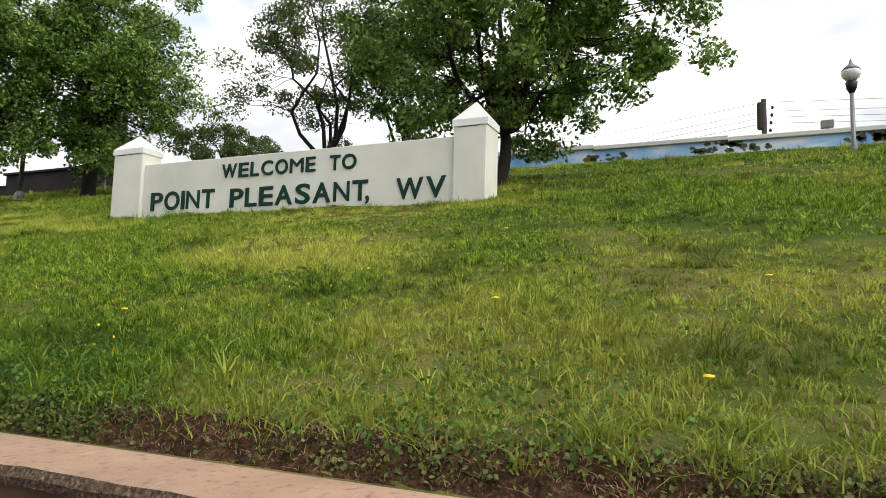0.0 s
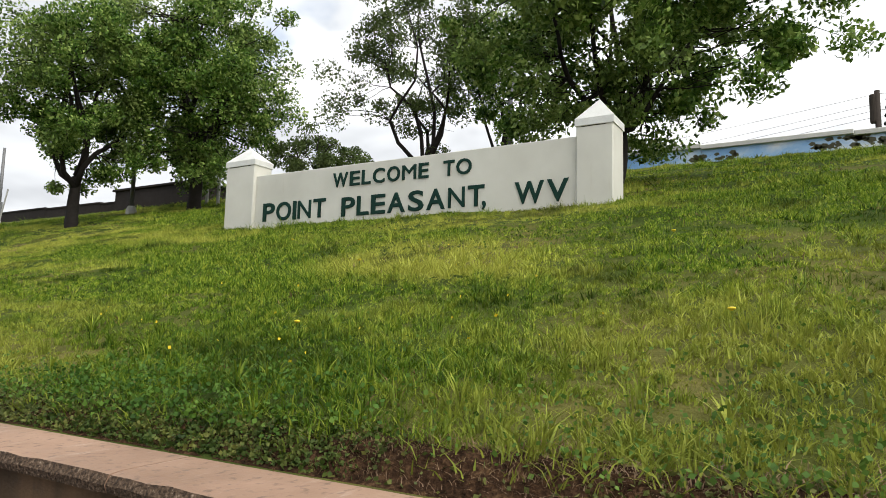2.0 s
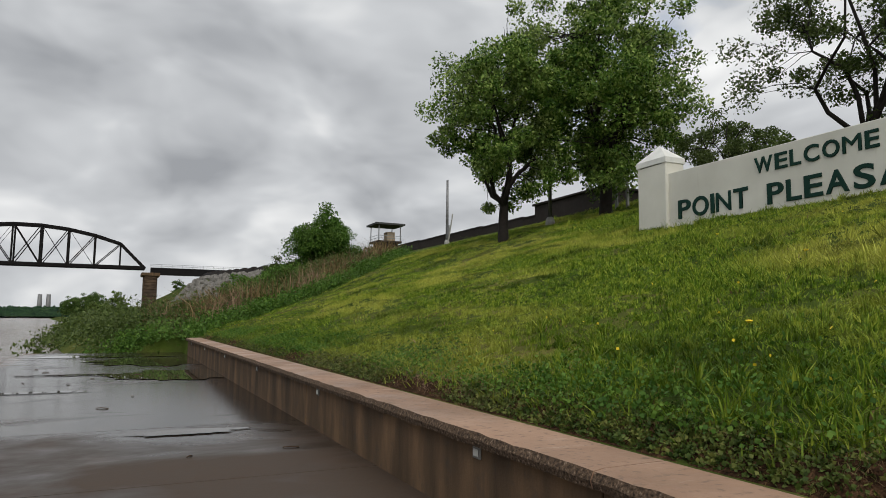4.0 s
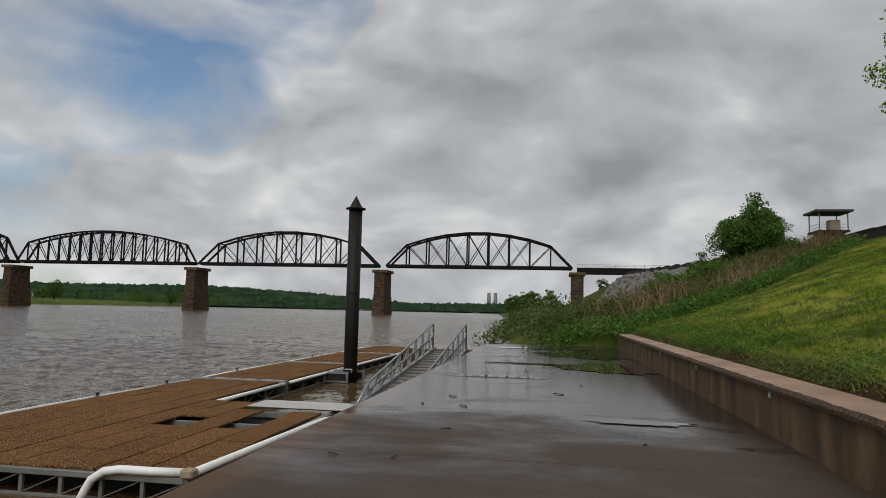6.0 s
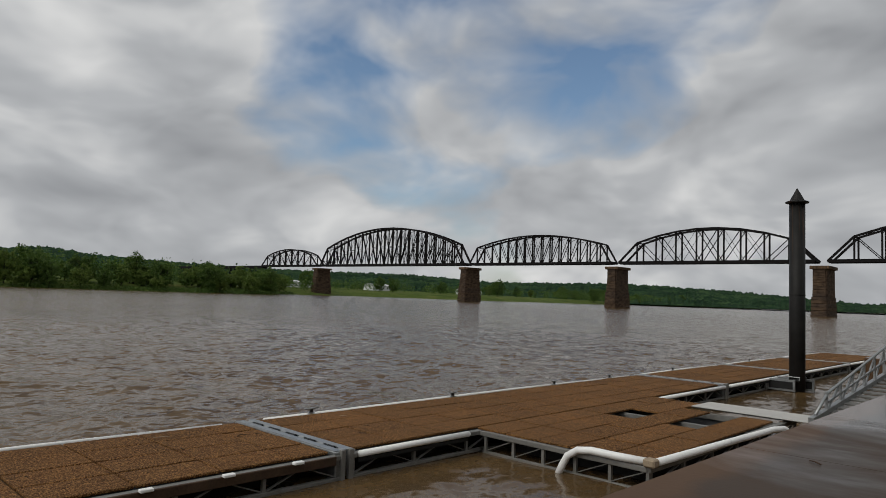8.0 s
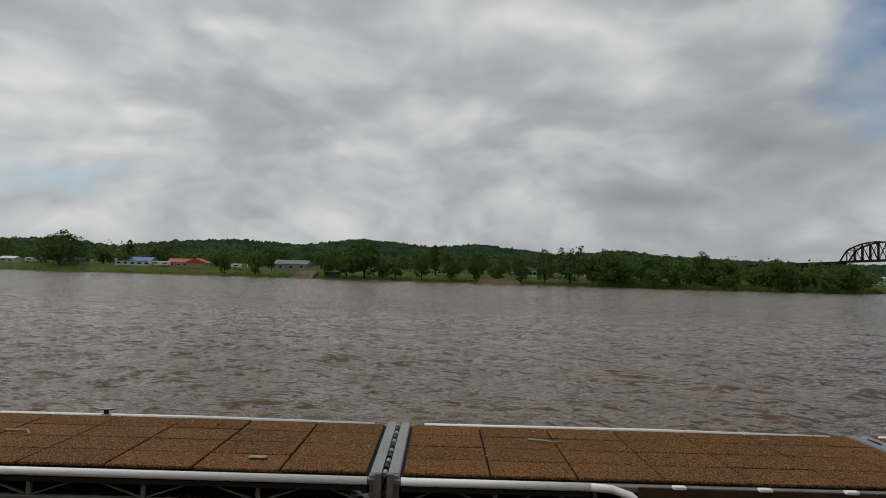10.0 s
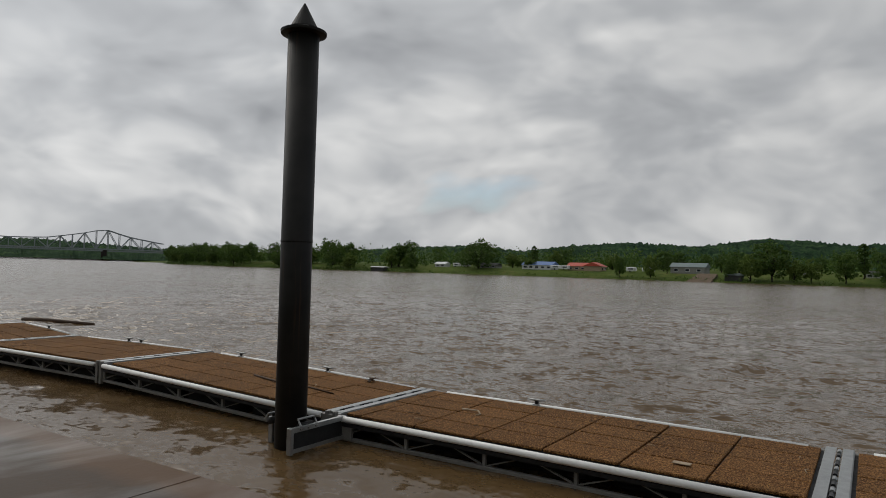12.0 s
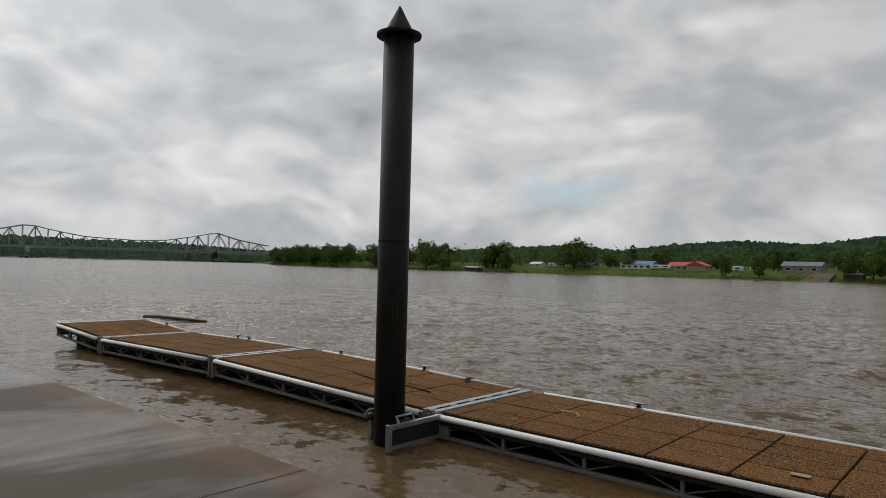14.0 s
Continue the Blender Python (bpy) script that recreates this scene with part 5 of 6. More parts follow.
# woods behind, too thick to tell single trees apart
wn_ = 1500
wy = np.concatenate([rng0.uniform(-450, 260, 700), rng0.uniform(260, 1100, 500), rng0.uniform(-900, -420, 300)])
wx_ = lerp_table(wy, WEST) - np.where((wy > -185) & (wy < 60), rng0.uniform(58, 130, wn_), rng0.uniform(10, 90, wn_))
wx_ = np.where((wy > 260) & (wy < 560), wx_ - 60, wx_)
wh = rng0.uniform(5.5, 13, wn_)
per = 46
idx = np.repeat(np.arange(wn_), per)
g = rng0.normal(size=(len(idx), 3))
g /= np.linalg.norm(g, axis=1)[:, None]
g *= (rng0.random(len(idx)) ** 0.4)[:, None]
pos = np.stack([wx_[idx], wy[idx], terrain(wx_, wy)[idx] + wh[idx] * 0.5], -1) + g * np.stack([wh[idx] * 0.42, wh[idx] * 0.42, wh[idx] * 0.5], -1)
woods = new("far_woods", leaf_mesh("far_woods", pos, rng0.uniform(0.7, 1.5, len(pos)), LEAF_FAR, rng0, 0.1, 0.75))
tagged(woods, "thick green woods beyond the far bank", "woods", kind="stuff")

# brushy edge of the far bank
bn = 2600
by = np.concatenate([rng0.uniform(-470, -190, 1000), rng0.uniform(-185, 60, 260), rng0.uniform(60, 230, 1340)])
bx = lerp_table(by, WEST) - rng0.uniform(2, 9, bn)
pos = np.repeat(np.stack([bx, by, terrain(bx, by)], -1), 9, 0) + rng0.normal(size=(bn * 9, 3)) * np.array((0.8, 0.9, 0.6)) + np.array((0, 0, 0.5))
pos[:, 2] = np.maximum(pos[:, 2], terrain(pos[:, 0], pos[:, 1]) + 0.1)
brush = new("bank_brush", leaf_mesh("bank_brush", pos, rng0.uniform(0.3, 0.8, len(pos)), LEAF_FAR, rng0, 0.1, 0.7))
tagged(brush, "low brush along the far waterline", "brush", kind="stuff")

# ---- wooded hills ----
RIDGE = [(-12, 0.7), (0, 0.75), (12, 0.55), (21, 1.25), (29, 1.6), (40, 1.35), (47, 1.75), (56, 1.7), (66, 1.9), (72, 2.2), (75, 2.6), (80, 2.1), (87, 2.85), (91, 2.5), (97, 3.0), (102, 2.3), (107, 2.55), (112, 2.2), (116, 1.65), (120, 2.0), (126, 1.7), (132, 1.1), (140, 0.75), (146, 0.9), (153, 1.3), (159, 1.35), (165, 1.5), (176, 1.6), (190, 1.2)]
yaws = np.radians(np.arange(-12, 190, 0.11))
radii = np.array([760, 860, 950, 1030, 1110, 1190, 1260, 1320, 1380, 1430, 1480, 1540, 1640])
prof = np.array([0.0, 0.08, 0.19, 0.31, 0.44, 0.57, 0.69, 0.79, 0.88, 0.95, 1.0, 0.97, 0.6])
hy, hr = np.meshgrid(yaws, radii)
el = np.tan(np.radians(lerp_table(np.degrees(hy), RIDGE)))
hrng = np.random.default_rng(8)
canopy = (np.sin(hy * 410 + hr * 0.11) + np.sin(hy * 930 - hr * 0.07 + 2) + np.sin(hy * 233 + hr * 0.05)) * 0.9 + hrng.normal(0, 1.3, hy.shape)
far_scale = np.where(np.degrees(hy) > 143, 1.22, 1.0)
hz = prof[:, None] * (el * 1480) + np.where(prof[:, None] > 0.02, canopy, 0) + 0.5
hv = np.stack([-np.sin(hy) * hr, np.cos(hy) * hr, hz], -1) * np.stack([far_scale, far_scale, far_scale], -1)
ny_, nx_ = hy.shape
ii = np.arange(nx_ - 1)[None, :] + np.arange(ny_ - 1)[:, None] * nx_
hf = np.stack([ii, ii + nx_, ii + 1 + nx_, ii + 1], -1).reshape(-1, 4)
hills = new("wooded_hills", mesh_of("wooded_hills", hv.reshape(-1, 3).tolist(), hf.tolist(), FOREST, True))
tagged(hills, "hazy wooded hills beyond the river", "hills", kind="stuff")

# ---- buildings across the river ----


def house(name, label, x, y, w, l, h, roof_h, wall_mat, roof_mat, windows=3, turn=0.0):
    """A gabled building; its ridge runs along y, its front faces +x."""
    t = thing(name, label, "building", (x, y, gz(x, y) - 0.2))
    t.rotation_euler = (0, 0, turn)
    bm = box((-w / 2, -l / 2, -1), (w / 2, l / 2, h))
    part("wall", bm, wall_mat, t)
    bm = bmesh.new()
    o = 0.5
    vs = [bm.verts.new(p) for p in ((-w / 2 - o, -l / 2 - o, h), (w / 2 + o, -l / 2 - o, h), (0, -l / 2 - o, h + roof_h), (-w / 2 - o, l / 2 + o, h), (w / 2 + o, l / 2 + o, h), (0, l / 2 + o, h + roof_h))]
    for f in ((0, 2, 1), (3, 4, 5), (1, 2, 5, 4), (0, 3, 5, 2), (0, 1, 4, 3)):
        bm.faces.new([vs[k] for k in f])
    part("roof", bm, roof_mat, t)
    for k in range(windows):
        yy = -l / 2 + l * (k + 0.5) / windows
        win = part("window", box((w / 2, yy - 0.9, h * 0.3), (w / 2 + 0.08, yy + 0.9, h * 0.75)), SIDING, t)
        part("pane", box((w / 2 + 0.08, yy - 0.75, h * 0.36), (w / 2 + 0.12, yy + 0.75, h * 0.70)), DARKGLASS, win)
    return t


house("house", "long tan building with a red metal roof across the river", -295, -117, 8, 9, 2.0, 1.7, TANWALL, REDROOF, 3)
house("house", "tan building with a red gabled roof across the river", -293, -109, 8, 7, 2.2, 1.8, TANWALL, REDROOF, 2, radians(90))
house("barn", "pale metal barn with a grey-green roof across the river", -295, -68.3, 10, 13.6, 2.7, 1.8, BARNWALL, GREYROOF, 3)
house("house", "white building with a blue metal roof across the river", -295, -136.8, 8, 15, 2.2, 1.7, SIDING, BLUEROOF, 5)
house("house", "white two-storey house across the river", -295, 36, 5, 3.6, 3.2, 1.3, SIDING, DARKROOF, 2)
house("house", "low white house across the river", -293, 31, 5, 6, 1.5, 0.7, SIDING, SIDING, 2)
house("house", "long low white house across the river", -295, -1, 6, 9.2, 1.8, 0.9, SIDING, DARKROOF, 4)
house("house", "dark-roofed low house across the river", -295, -163.5, 6, 9, 1.6, 1.1, BARNWALL, DARKROOF, 3)
house("house", "white church hall across the river", -295, -192, 5, 6, 1.6, 1.1, SIDING, SIDING, 2)
house("shelter", "open dark picnic shelter on the far bank", -275, -47.8, 5, 6, 2.0, 0.8, DARKROOF, GREYROOF, 0)
house("shelter", "pale flat-roofed shelter on the far bank", -270, -214, 4, 8, 2.2, 0.4, DARKROOF, SIDING, 0)
for x, y, l in ((-291, -127, 5), (-290, -122, 4), (-293, -182, 4), (-294, -177, 4), (-289, -84, 5), (-288, -91, 4), (-292, -24, 5), (-296, 12, 4), (-294, 52, 5), (-296, 62, 5)):
    tr = thing("camper_trailer", "small white camper trailer parked across the river", "trailer", (x, y, gz(x, y)), "campers")
    part("body", box((-1.0, -l / 2, 0.4), (1.0, l / 2, 2.1), 0.2), SIDING, tr)
    part("window", box((1.0, -l / 4, 1.1), (1.03, l / 4, 1.6)), DARKGLASS, tr)
    part("wheel", bar((0.85, -0.4, 0.35), (1.05, -0.4, 0.35), 0.7, 0.7, 10), RUBBER, tr)
for x, y, l in ((-520, 300, 40), (-540, 360, 30), (-500, 420, 22), (-470, 520, 26)):
    house("warehouse", "long pale warehouse beyond the far bank", x, y, 14, l, 5, 1.5, SIDING, SIDING, 3)
ramp = thing("boat_ramp", "brown gravel boat ramp on the far bank", "boat ramp", (-268, -58, 0))
vs = [(6, -5, -1.6), (6, 4, -1.6), (-14, 3, 2.0), (-14, -4, 2.0), (6, -5, -2.4), (6, 4, -2.4), (-14, 3, -0.5), (-14, -4, -0.5)]
part("ramp_surface", mesh_of("ramp_surface", vs, [(0, 1, 2, 3), (0, 4, 5, 1), (1, 5, 6, 2), (3, 2, 6, 7), (0, 3, 7, 4), (4, 7, 6, 5)], MUD), None, ramp)
slip = thing("bank_slip", "bare brown earth slip on the far bank", "bank", (-265, 18, 0))
part("earth", mesh_of("earth", [(1, -8, -1.4), (1, 10, -1.4), (-3, 9, 0.4), (-4, 1, 0.75), (-3, -6, 0.4)], [(0, 1, 2, 3, 4)], MUD), None, slip)

# ---- grass ----
rng = np.random.default_rng(21)


def blades(name, x, y, h, w, mat, lean=0.45, label="", z_off=0.0, bent=True):
    """Bent tapering blades of grass, one island each."""
    n = len(x)
    z = rough_terrain(x, y) - 0.01 + z_off
    a = rng.uniform(0, 2 * math.pi, n)
    side = np.stack([np.cos(a), np.sin(a), np.zeros(n)], -1) * (w / 2)[:, None]
    b = rng.uniform(0, 2 * math.pi, n)
    bend = np.stack([np.cos(b), np.sin(b), np.zeros(n)], -1) * (h * np.abs(rng.normal(0, lean, n)))[:, None]
    base = np.stack([x, y, z], -1)
    up1 = np.zeros((n, 3))
    up1[:, 2] = h * 0.55
    up2 = np.zeros((n, 3))
    up2[:, 2] = h * 0.92
    if not bent:
        v = np.stack([base - side, base + side, base + bend + up2], 1).reshape(-1, 3)
        me = bpy.data.meshes.new(name)
        me.vertices.add(3 * n)
        me.vertices.foreach_set("co", v.ravel())
        me.loops.add(3 * n)
        me.loops.foreach_set("vertex_index", np.arange(3 * n, dtype=np.int32))
        me.polygons.add(n)
        me.polygons.foreach_set("loop_start", np.arange(0, 3 * n, 3, dtype=np.int32))
        me.materials.append(mat)
        me.update(calc_edges=True)
        return tagged(new(name, me), label, "grass", kind="stuff")
    v = np.stack([base - side, base + side, base + bend * 0.3 + up1 + side * 0.8, base + bend * 0.3 + up1 - side * 0.8, base + bend + up2], 1).reshape(-1, 3)
    me = bpy.data.meshes.new(name)
    me.vertices.add(5 * n)
    me.vertices.foreach_set("co", v.ravel())
    k = np.arange(n, dtype=np.int32)[:, None] * 5
    loops = np.concatenate([k + np.array([0, 1, 2, 3]), k + np.array([3, 2, 4])], 1).ravel()
    me.loops.add(7 * n)
    me.loops.foreach_set("vertex_index", loops.astype(np.int32))
    me.polygons.add(2 * n)
    st = np.stack([np.arange(n) * 7, np.arange(n) * 7 + 4], -1).ravel()
    me.polygons.foreach_set("loop_start", st.astype(np.int32))
    me.materials.append(mat)
    me.update(calc_edges=True)
    ob = new(name, me)
    tagged(ob, label, "grass", kind="stuff")
    return ob


def scatter(n, x0, x1, y0, y1, patch=0.0, tuft=22, spread=0.035):
    """Grass grows in tufts: centres first, then blades round each."""
    m = n // tuft
    x, y = rng.uniform(x0, x1, m), rng.uniform(y0, y1, m)
    if patch:
        f = np.sin(x * 1.3 + 2 * np.sin(y * 0.7)) + np.sin(y * 1.1 - x * 0.6 + 1) + rng.normal(0, 0.8, m)
        x, y = x[f > patch], y[f > patch]
    x, y = np.repeat(x, tuft), np.repeat(y, tuft)
    return x + rng.normal(0, spread, len(x)), y + rng.normal(0, spread, len(x))


def tall(x, y):
    return 0.75 + 0.25 * (np.sin(x * 2.1 + np.sin(y * 1.3) * 2) * np.cos(y * 1.7 + x * 0.4)) + 0.25 * np.sin(x * 0.7 - y * 0.5)


def tuft_h(n, tuft=22):
    return np.repeat(rng.gamma(2.0, 0.5, n // tuft + 1), tuft)[:n]


LAWN = (("mown_grass", "short mown grass near the retaining wall", 330000, 0.62, 4.2, -6.5, 9.5, 0.047, 0.005, 0.012, 0.024, True),
        ("slope_grass", "mown grass on the slope below the sign", 420000, 4.0, 10.5, -9, 16, 0.058, 0.010, 0.022, 0.036, False),
        ("upper_grass", "mown grass on the upper slope", 190000, 10.3, 22.6, -15, 30, 0.080, 0.018, 0.040, 0.07, False))
for nm, lab, n, x0, x1, y0, y1, hh, w0, w1, sp, bent in LAWN:
    x, y = scatter(n, x0, x1, y0, y1, spread=sp)
    blades(nm, x, y, hh * tall(x, y) * tuft_h(len(x)) * rng.uniform(0.6, 1.3, len(x)), rng.uniform(w0, w1, len(x)), BLADE, 0.8, label=lab, bent=bent)
x, y = scatter(200000, 0.55, 16, 9, 36, spread=0.06)
keep = (y < lerp_table(x, [(0.3, 19.3), (3.6, 22.5), (8, 27), (14, 36), (20, 50)]) + 0.4)
x, y = x[keep], y[keep]
blades("upstream_grass", x, y, 0.075 * tall(x, y) * rng.uniform(0.5, 1.6, len(x)), rng.uniform(0.012, 0.026, len(x)), BLADE, 0.8, label="grass on the slope towards the reeds", bent=False)
x, y = scatter(40000, 0.6, 10, -6, 16, 0.7, 16, 0.05)
blades("long_grass", x, y, rng.uniform(0.05, 0.14, len(x)), rng.uniform(0.004, 0.009, len(x)), BLADE, 0.6, "longer unmown grass in patches")
x, y = scatter(7000, 0.50, 0.78, -6.5, 18.5, 0, 9, 0.03)
blades("edge_grass", x, y, rng.uniform(0.04, 0.13, len(x)), rng.uniform(0.005, 0.011, len(x)), BLADE, 1.3, "ragged grass hanging over the coping")
x, y = scatter(26000, 0.44, 0.78, -6.5, 18.5, 0, 9, 0.03)
blades("dry_thatch", x, y, rng.uniform(0.015, 0.05, len(x)), rng.uniform(0.003, 0.006, len(x)), BLADE_DRY, 1.6, "dry brown thatch along the coping", 0.01)
x, y = scatter(30000, 0.8, 20, -9, 26, 0.9, 14, 0.09)
blades("straw", x, y, rng.uniform(0.03, 0.075, len(x)), rng.uniform(0.007, 0.016, len(x)), BLADE_DRY, 1.4, "straw coloured dead grass in the lawn")

# earth lip between coping and grass
xs_, ys_ = np.linspace(0.36, 0.70, 11), np.linspace(-12, 18.6, 420)
lrng = np.random.default_rng(4)


def lip(x, y):
    f = (x - 0.36) / 0.34
    z = hill(x, y) + 0.014 + lrng.normal(0, 0.008, x.shape) * np.sin(np.pi * f)
    return np.where(f <= 0.02, 0.47, np.where(f >= 0.98, hill(x, y) - 0.03, z))


THATCH = Mat("brown_root_thatch", 0.95, 0.0, 0.05)
THATCH.color(THATCH.ramp(THATCH.mix(0.5, THATCH.noise(14, 5), THATCH.noise(60, 3)), (0.35, (0.012, 0.007, 0.004)), (0.52, (0.045, 0.024, 0.013)), (0.68, (0.13, 0.075, 0.038))))
THATCH.bump(THATCH.noise(50, 4), 1.0, 0.03)
lipo = new("earth_lip", grid_mesh("earth_lip", xs_, ys_, lip, THATCH.m))
tagged(lipo, "bare brown earth edge with roots above the coping", "earth", kind="stuff")

# creeping ivy and roots over the earth lip
IVY = make_blade("dark_ivy", (0.014, 0.030, 0.005), (0.055, 0.088, 0.016), (0.17, 0.18, 0.045), 0.2, 0.3, 9.0)
n = 80000
x = 0.40 + np.abs(rng.beta(1.3, 2.6, n)) * 0.42
y = rng.uniform(-6.5, 18.5, n)
f = np.sin(y * 1.3 + 1) + np.sin(y * 3.1 + x * 4) * 0.6 + rng.normal(0, 0.5, n) > -0.15
x, y = x[f], y[f]
pos = np.stack([x, y, hill(x, y) + rng.uniform(0.005, 0.045, len(x))], -1)
ivy = new("creeping_ivy", leaf_mesh("creeping_ivy", pos, rng.uniform(0.012, 0.030, len(x)), IVY, rng, 0.1, 0.9))
tagged(ivy, "small dark creeping leaves over the earth edge", "ivy", kind="stuff")

# broad-leaved weeds
n = 26000
x = np.abs(rng.normal(0, 0.45, n)) + 0.5
y = rng.uniform(-6, 17, n)
f = np.sin(y * 1.9) + np.sin(y * 0.8 + x) + rng.normal(0, 0.6, n) > -0.3
x, y = x[f], y[f]
pos = np.stack([x, y, rough_terrain(x, y) + rng.uniform(0.015, 0.09, len(x))], -1)
weeds = new("ground_ivy", leaf_mesh("ground_ivy", pos, rng.uniform(0.014, 0.034, len(x)), LEAF_WEED, rng, 0.1, 0.9))
tagged(weeds, "small round-leaved weeds along the wall", "weeds", kind="stuff")
n = 16000
x, y = rng.uniform(0.9, 9, n), rng.uniform(-6, 16, n)
f = np.sin(x * 1.2 + y * 0.4) + np.sin(y * 1.5) + rng.normal(0, 0.5, n) > 0.9
x, y = x[f], y[f]
pos = np.stack([x, y, rough_terrain(x, y) + rng.uniform(0.02, 0.06, len(x))], -1)
clover = new("clover", leaf_mesh("clover", pos, rng.uniform(0.016, 0.036, len(x)), LEAF_WEED, rng, 0.1, 0.85))
tagged(clover, "patches of clover and plantain in the lawn", "weeds", kind="stuff")


def weed(x, y, h, nleaf, seed, wide=0.016):
    r = random.Random(seed)
    t = thing("weed_tuft", "upright broad-bladed green weed in the lawn", "weed", (x, y, float(rough_terrain(np.array(x), np.array(y)))), "weed tufts")
    for k in range(nleaf):
        a, q = r.uniform(0, 6.28), r.uniform(0.15, 0.8)
        d = Vector((math.cos(a), math.sin(a), 0))
        s = Vector((-d.y, d.x, 0)) * wide * r.uniform(0.5, 1)
        bm = bmesh.new()
        rows = []
        for i, (f, wd) in enumerate(((0, 0.5), (0.4, 1.0), (0.75, 0.8), (1.0, 0.05))):
            p = d * (h * q * f ** 1.4) + Vector((0, 0, h * (f - 0.35 * q * f * f)))
            rows.append((bm.verts.new(p - s * wd * 0.5), bm.verts.new(p + s * wd * 0.5)))
        for (p1, p2), (q1, q2) in zip(rows, rows[1:]):
            bm.faces.new((p1, p2, q2, q1))
        part("leaf", bm, BLADE, t)


for k, (x, y, h, n) in enumerate(((2.2, -2.85, 0.19, 9), (1.0, -1.0, 0.22, 10), (0.95, 0.35, 0.2, 10), (1.1, -2.1, 0.16, 8), (1.3, 1.6, 0.18, 9), (1.9, 3.2, 0.2, 10), (1.0, 2.2, 0.15, 8), (2.9, 5.2, 0.25, 10), (0.9, -3.1, 0.16, 8), (3.6, 8.0, 0.22, 9))):
    weed(x, y, h, n, k)
for k, (x, y) in enumerate(((2.41, -1.96), (1.2, -3.3), (1.6, -4.0), (3.1, -3.6), (2.0, 0.9), (4.4, 2.2), (5.2, -1.1), (6.4, 5.1))):
    fl = thing("dandelion", "small yellow dandelion flower in the grass", "flower", (x, y, float(rough_terrain(np.array(x), np.array(y)))), "dandelions")
    part("stalk", bar((0, 0, 0), (0.005, 0, 0.10), 0.004), LEAF_WEED, fl)
    part("bloom", lathe([(0.006, 0.095), (0.024, 0.108), (0.02, 0.116), (0.004, 0.118)], 12), YELLOW, fl)
n = 900
x, y = rng.uniform(1, 14, n), rng.uniform(-8, 26, n)
f = np.sin(x * 0.5 + 1) + np.sin(y * 0.45 + 0.7) + rng.normal(0, 0.4, n) > 1.0
x, y = x[f], y[f]
pos = np.stack([x, y, rough_terrain(x, y) + 0.09], -1)
butter = new("buttercups", leaf_mesh("buttercups", pos, rng.uniform(0.015, 0.03, len(x)), YELLOW, rng, 0, 1.0))
tagged(butter, "scattered tiny yellow wildflowers", "flowers", kind="stuff")

# ---- reeds, shrubs and stones upstream ----


def bound(x):
    """Where the lawn ends and the rough bank begins."""
    return lerp_table(x, [(-8, 21.2), (0.3, 19.3), (3.6, 22.5), (8, 27), (14, 36), (20, 50), (30, 70)])


def shrub_stuff(name, label, count, leaf, mat, x0, x1, depth0, depth1, hmin, hmax, per, rad):
    x = rng.uniform(x0, x1, count)
    y = bound(x) + rng.uniform(depth0, depth1, count)
    h = rng.uniform(hmin, hmax, count)
    base = terrain(x, y)
    idx = np.repeat(np.arange(count), per)
    g = rng.normal(size=(len(idx), 3)) * rad
    pos = np.stack([x[idx], y[idx], base[idx] + h[idx] * rng.random(len(idx)) ** 0.8], -1) + g * np.array((1, 1, 0.4))
    pos[:, 2] = np.maximum(pos[:, 2], terrain(pos[:, 0], pos[:, 1]) + 0.02)
    ob = new(name, leaf_mesh(name, pos, leaf * rng.uniform(0.6, 1.4, len(pos)), mat, rng, 0.2, 0.6))
    tagged(ob, label, "shrubs", kind="stuff")


shrub_stuff("green_undergrowth", "low bright green undergrowth at the end of the lawn", 300, 0.10, LEAF_WEED, -4.0, 16, 0.2, 2.4, 0.2, 0.55, 90, 0.26)
shrub_stuff("bank_shrubs", "tangled olive shrubs on the river bank", 300, 0.13, LEAF_B, -2.6, 12, 2.5, 12, 0.3, 1.2, 90, 0.5)
shrub_stuff("far_shrubs", "olive shrubs further up the bank", 300, 0.3, LEAF_B, -10, 4.5, 20, 150, 0.3, 1.3, 50, 0.8)
n = 7000
x = rng.uniform(-1, 15, n)
y = bound(x) + rng.uniform(1.5, 7, n)
f = np.sin(x * 1.1) + np.sin(y * 0.8) + rng.normal(0, 0.5, n) > 0.2
x, y = x[f], y[f]
blades("dead_reeds", x, y, rng.uniform(0.7, 1.7, len(x)), rng.uniform(0.02, 0.04, len(x)), BLADE_DRY, 0.55, "dry straw coloured reeds on the bank")
x = rng.uniform(-2, 14, 1800)
y = bound(x) + rng.uniform(3, 22, 1800)
blades("green_stems", x, y, rng.uniform(0.6, 1.8, len(x)), rng.uniform(0.015, 0.03, len(x)), LEAF_B, 0.35, "thin green stems among the shrubs")


def rock_stuff(name, label, pts, s0, s1, seed):
    r = random.Random(seed)
    bm = bmesh.new()
    for x, y, z in pts:
        s = r.uniform(s0, s1)
        res = bmesh.ops.create_icosphere(bm, subdivisions=1, radius=s)
        k = Vector((r.uniform(0.7, 1.4), r.uniform(0.7, 1.3), r.uniform(0.5, 0.9)))
        q = Euler((r.uniform(0, 6), r.uniform(0, 6), r.uniform(0, 6))).to_matrix()
        for v in res["verts"]:
            c = v.co * r.uniform(0.8, 1.15)
            v.co = q @ Vector((c.x * k.x, c.y * k.y, c.z * k.z)) + Vector((x, y, z))
    ob = new(name, bm_mesh(name, bm, ROCK))
    tagged(ob, label, "rocks", kind="stuff")


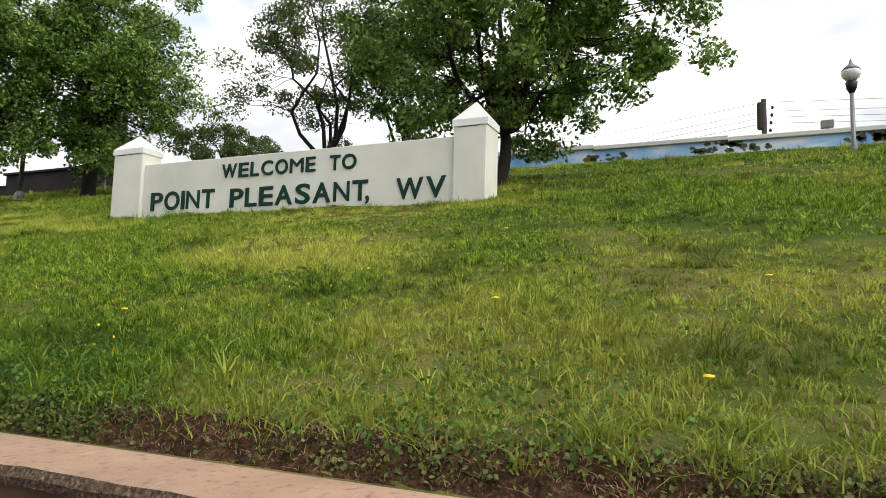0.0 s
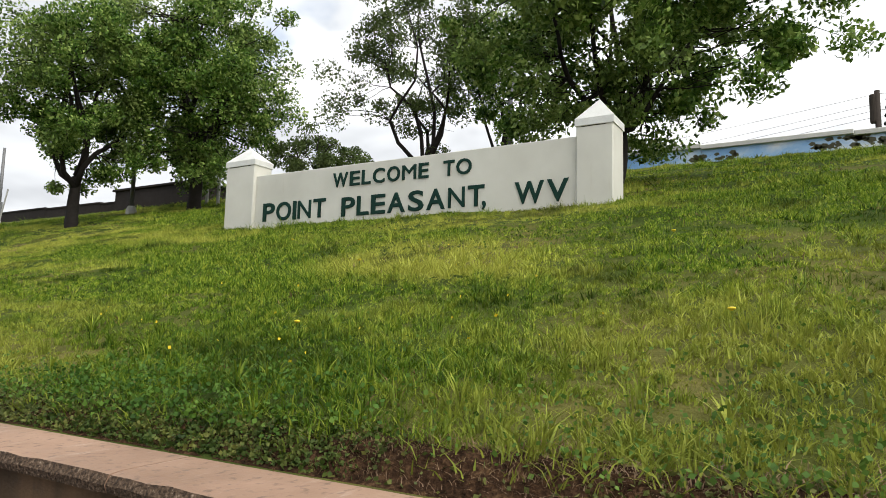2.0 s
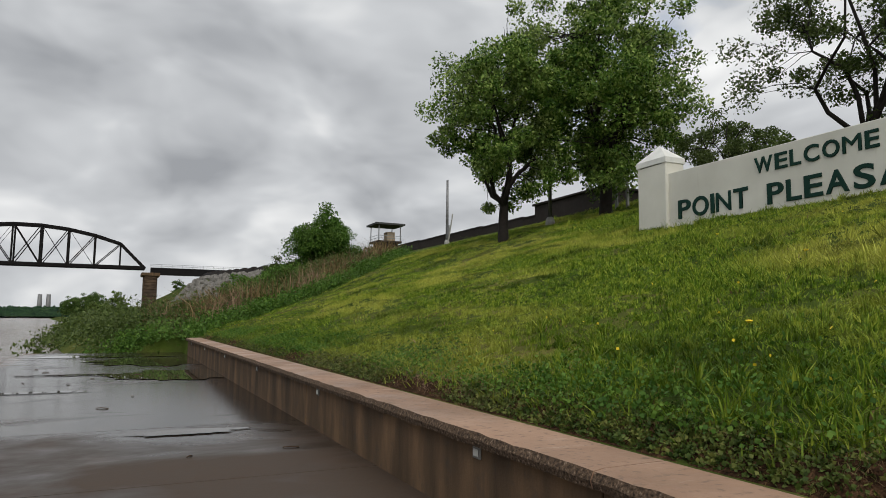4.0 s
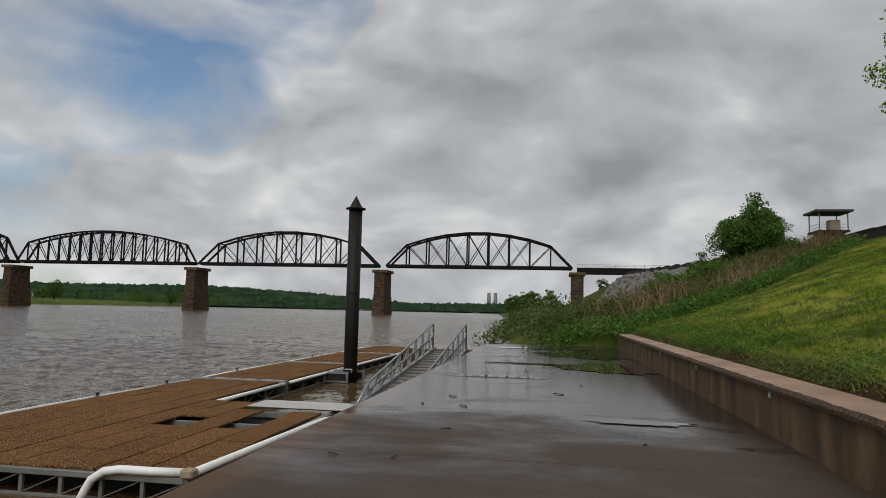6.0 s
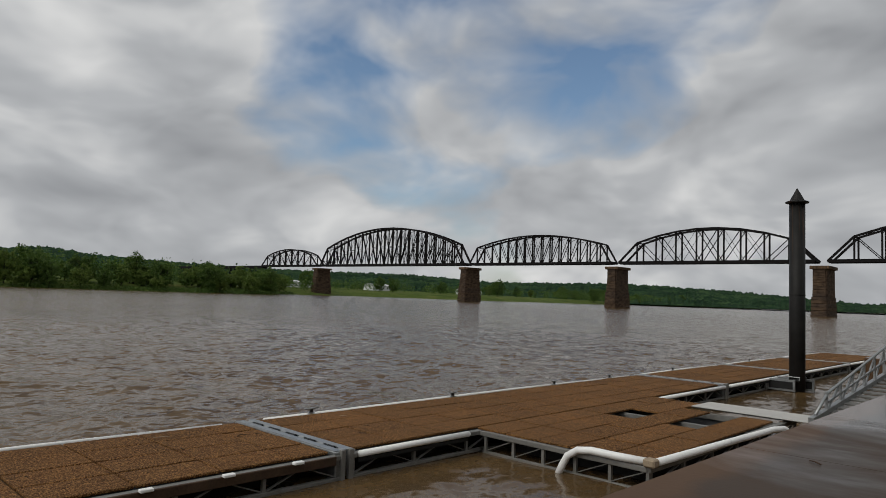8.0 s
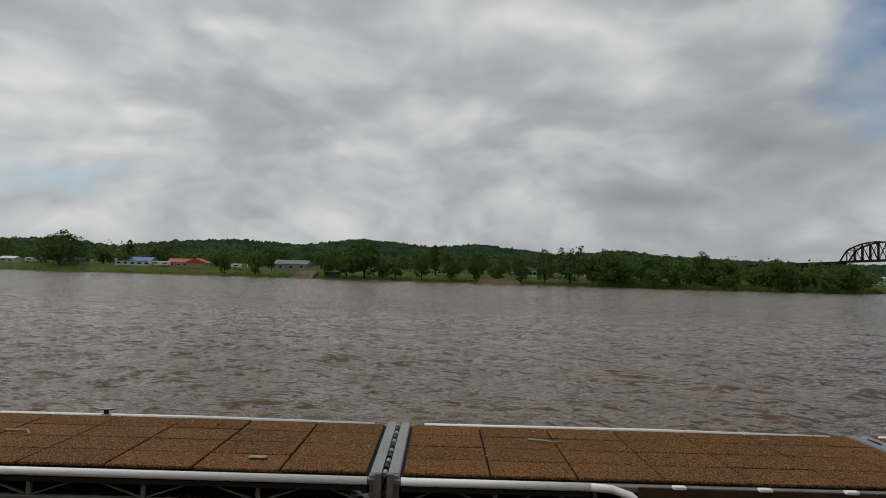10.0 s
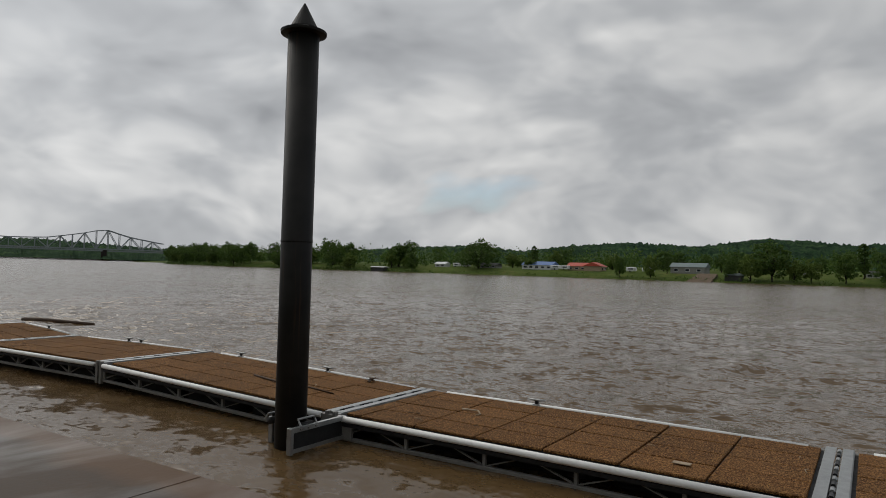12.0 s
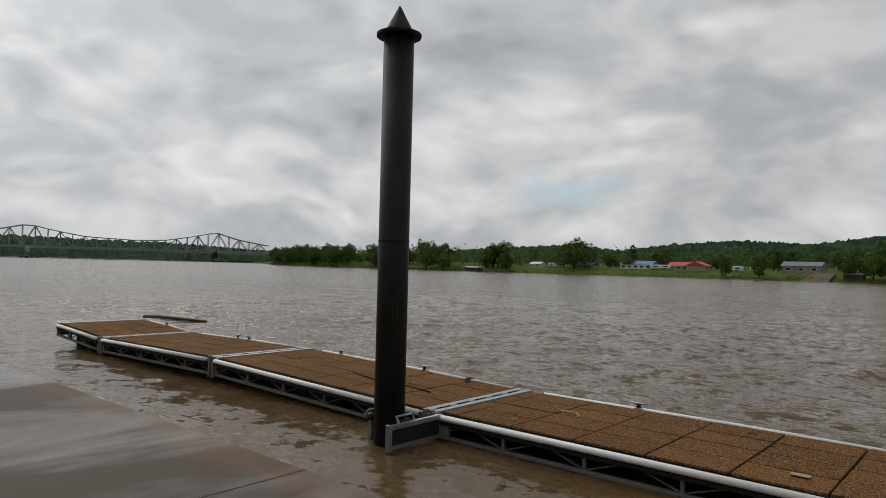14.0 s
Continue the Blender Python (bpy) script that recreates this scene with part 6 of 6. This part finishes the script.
r6 = random.Random(6)
pts = []
for k in range(150):
    y = 20.8 + r6.uniform(0, 13)
    x = float(lerp_table(y, EAST)) + r6.uniform(-0.6, 1.9)
    pts.append((x, y, gz(x, y) + 0.1))
rock_stuff("shore_rocks", "pale grey riprap stones at the waterline", pts, 0.14, 0.36, 1)
pts = []
for k in range(900):
    y = 44 + 76 * r6.random() ** 1.4
    x = r6.uniform(4.2, 10.4)
    pts.append((x, y, gz(x, y) + 0.05))
rock_stuff("riprap", "grey riprap stones on the embankment below the viaduct", pts, 0.22, 0.6, 2)
# added dark band along the embankment, standing in for the viaduct's approach girder
girder_band = thing("wall_parapet", "low dark band on the embankment top, drawn for the approach girder of the viaduct", "wall", (0, 0, 0), kind="structure")
for k in range(13):
    a, b = 46 + 6 * k, 51.98 + 6 * k
    part("parapet_panel", box((10.6, a, gz(10.8, a + 3) - 1.5), (11.0, b, gz(10.8, a + 3) + 0.75), 0.02), DARKCON, girder_band)

# ---- loose things on dock and water ----


def stick(name, label, pts, r, mat=DRIFT, cat="stick"):
    t = thing(name, label, cat, pts[0], "driftwood")
    o = Vector(pts[0])
    part("branch", tube([Vector(p) - o for p in pts], [r * (1 - 0.5 * k / len(pts)) for k in range(len(pts))], 7), mat, t, "", True)


zt = DOCK_Z + 0.012
stick("curved_twig", "pale curved twig lying on the dock tiles", [(-10.75, -2.45, zt), (-10.62, -2.28, zt + 0.02), (-10.58, -2.15, zt + 0.01), (-10.66, -2.02, zt)], 0.014)
stick("curved_twig", "pale twig lying on the dock tiles", [(-10.45, -9.1, zt), (-10.4, -8.8, zt + 0.02), (-10.3, -8.7, zt), (-10.2, -8.72, zt)], 0.014)
stick("long_branch", "dark wet branch lying across the dock", [(x, y, deck_z(y) + dz) for x, y, dz in ((-10.2, -13.4, 0.012), (-10.0, -12.6, 0.03), (-10.1, -11.9, 0.012), (-10.0, -11.3, 0.012))], 0.02, WOODDARK)
stick("floating_log", "dark waterlogged log drifting on the river", [(-15.1, -32.2, WATER_Z), (-15.3, -31.2, WATER_Z + 0.04), (-15.6, -30.0, WATER_Z + 0.03), (-15.9, -28.6, WATER_Z)], 0.10, WOODDARK, "log")
chip = thing("bark_chip", "pale flake of bark on the dock tiles", "bark", (-9.53, -5.66, zt))
part("flake", box((-0.05, -0.10, 0.0), (0.05, 0.10, 0.012), 0.004), DRIFT, chip)
pile_s = thing("twig_heap", "small heap of dark twigs and debris on the dock", "debris", (-11.3, -11.55, deck_z(-11.55) + 0.012))
rt = random.Random(9)
for k in range(14):
    a, q = rt.uniform(0, 6.28), rt.uniform(0.1, 0.32)
    part("twig", bar((-0.5 * q * math.cos(a), -0.5 * q * math.sin(a), rt.uniform(0.005, 0.05)), (0.5 * q * math.cos(a), 0.5 * q * math.sin(a), rt.uniform(0.005, 0.07)), 0.012), WOODDARK, pile_s)

# bits washed up on the wharf
rw = random.Random(31)
for k in range(22):
    x, y, a = rw.uniform(-3.6, -0.3), rw.uniform(1.0, 14), rw.uniform(0, 6.28)
    q = rw.uniform(0.04, 0.16)
    stick("wharf_twig", "small dark wet twig on the concrete", [(x, y, 0.008), (x + q * math.cos(a) * 0.5, y + q * math.sin(a) * 0.5, 0.014), (x + q * math.cos(a), y + q * math.sin(a), 0.008)], 0.007, WOODDARK)
for k in range(26):
    x, y, a = rw.uniform(FAR_X + 0.2, NEAR_X - 0.2), rw.uniform(-15, 7), rw.uniform(0, 6.28)
    q = rw.uniform(0.05, 0.2)
    zt = deck_z(y) + 0.012
    stick("dock_twig", "small dry twig washed onto the dock", [(x, y, zt), (x + q * math.cos(a + 0.3) * 0.5, y + q * math.sin(a + 0.3) * 0.5, zt + 0.01), (x + q * math.cos(a), y + q * math.sin(a), zt)], 0.006, DRIFT if k % 2 else WOODDARK)
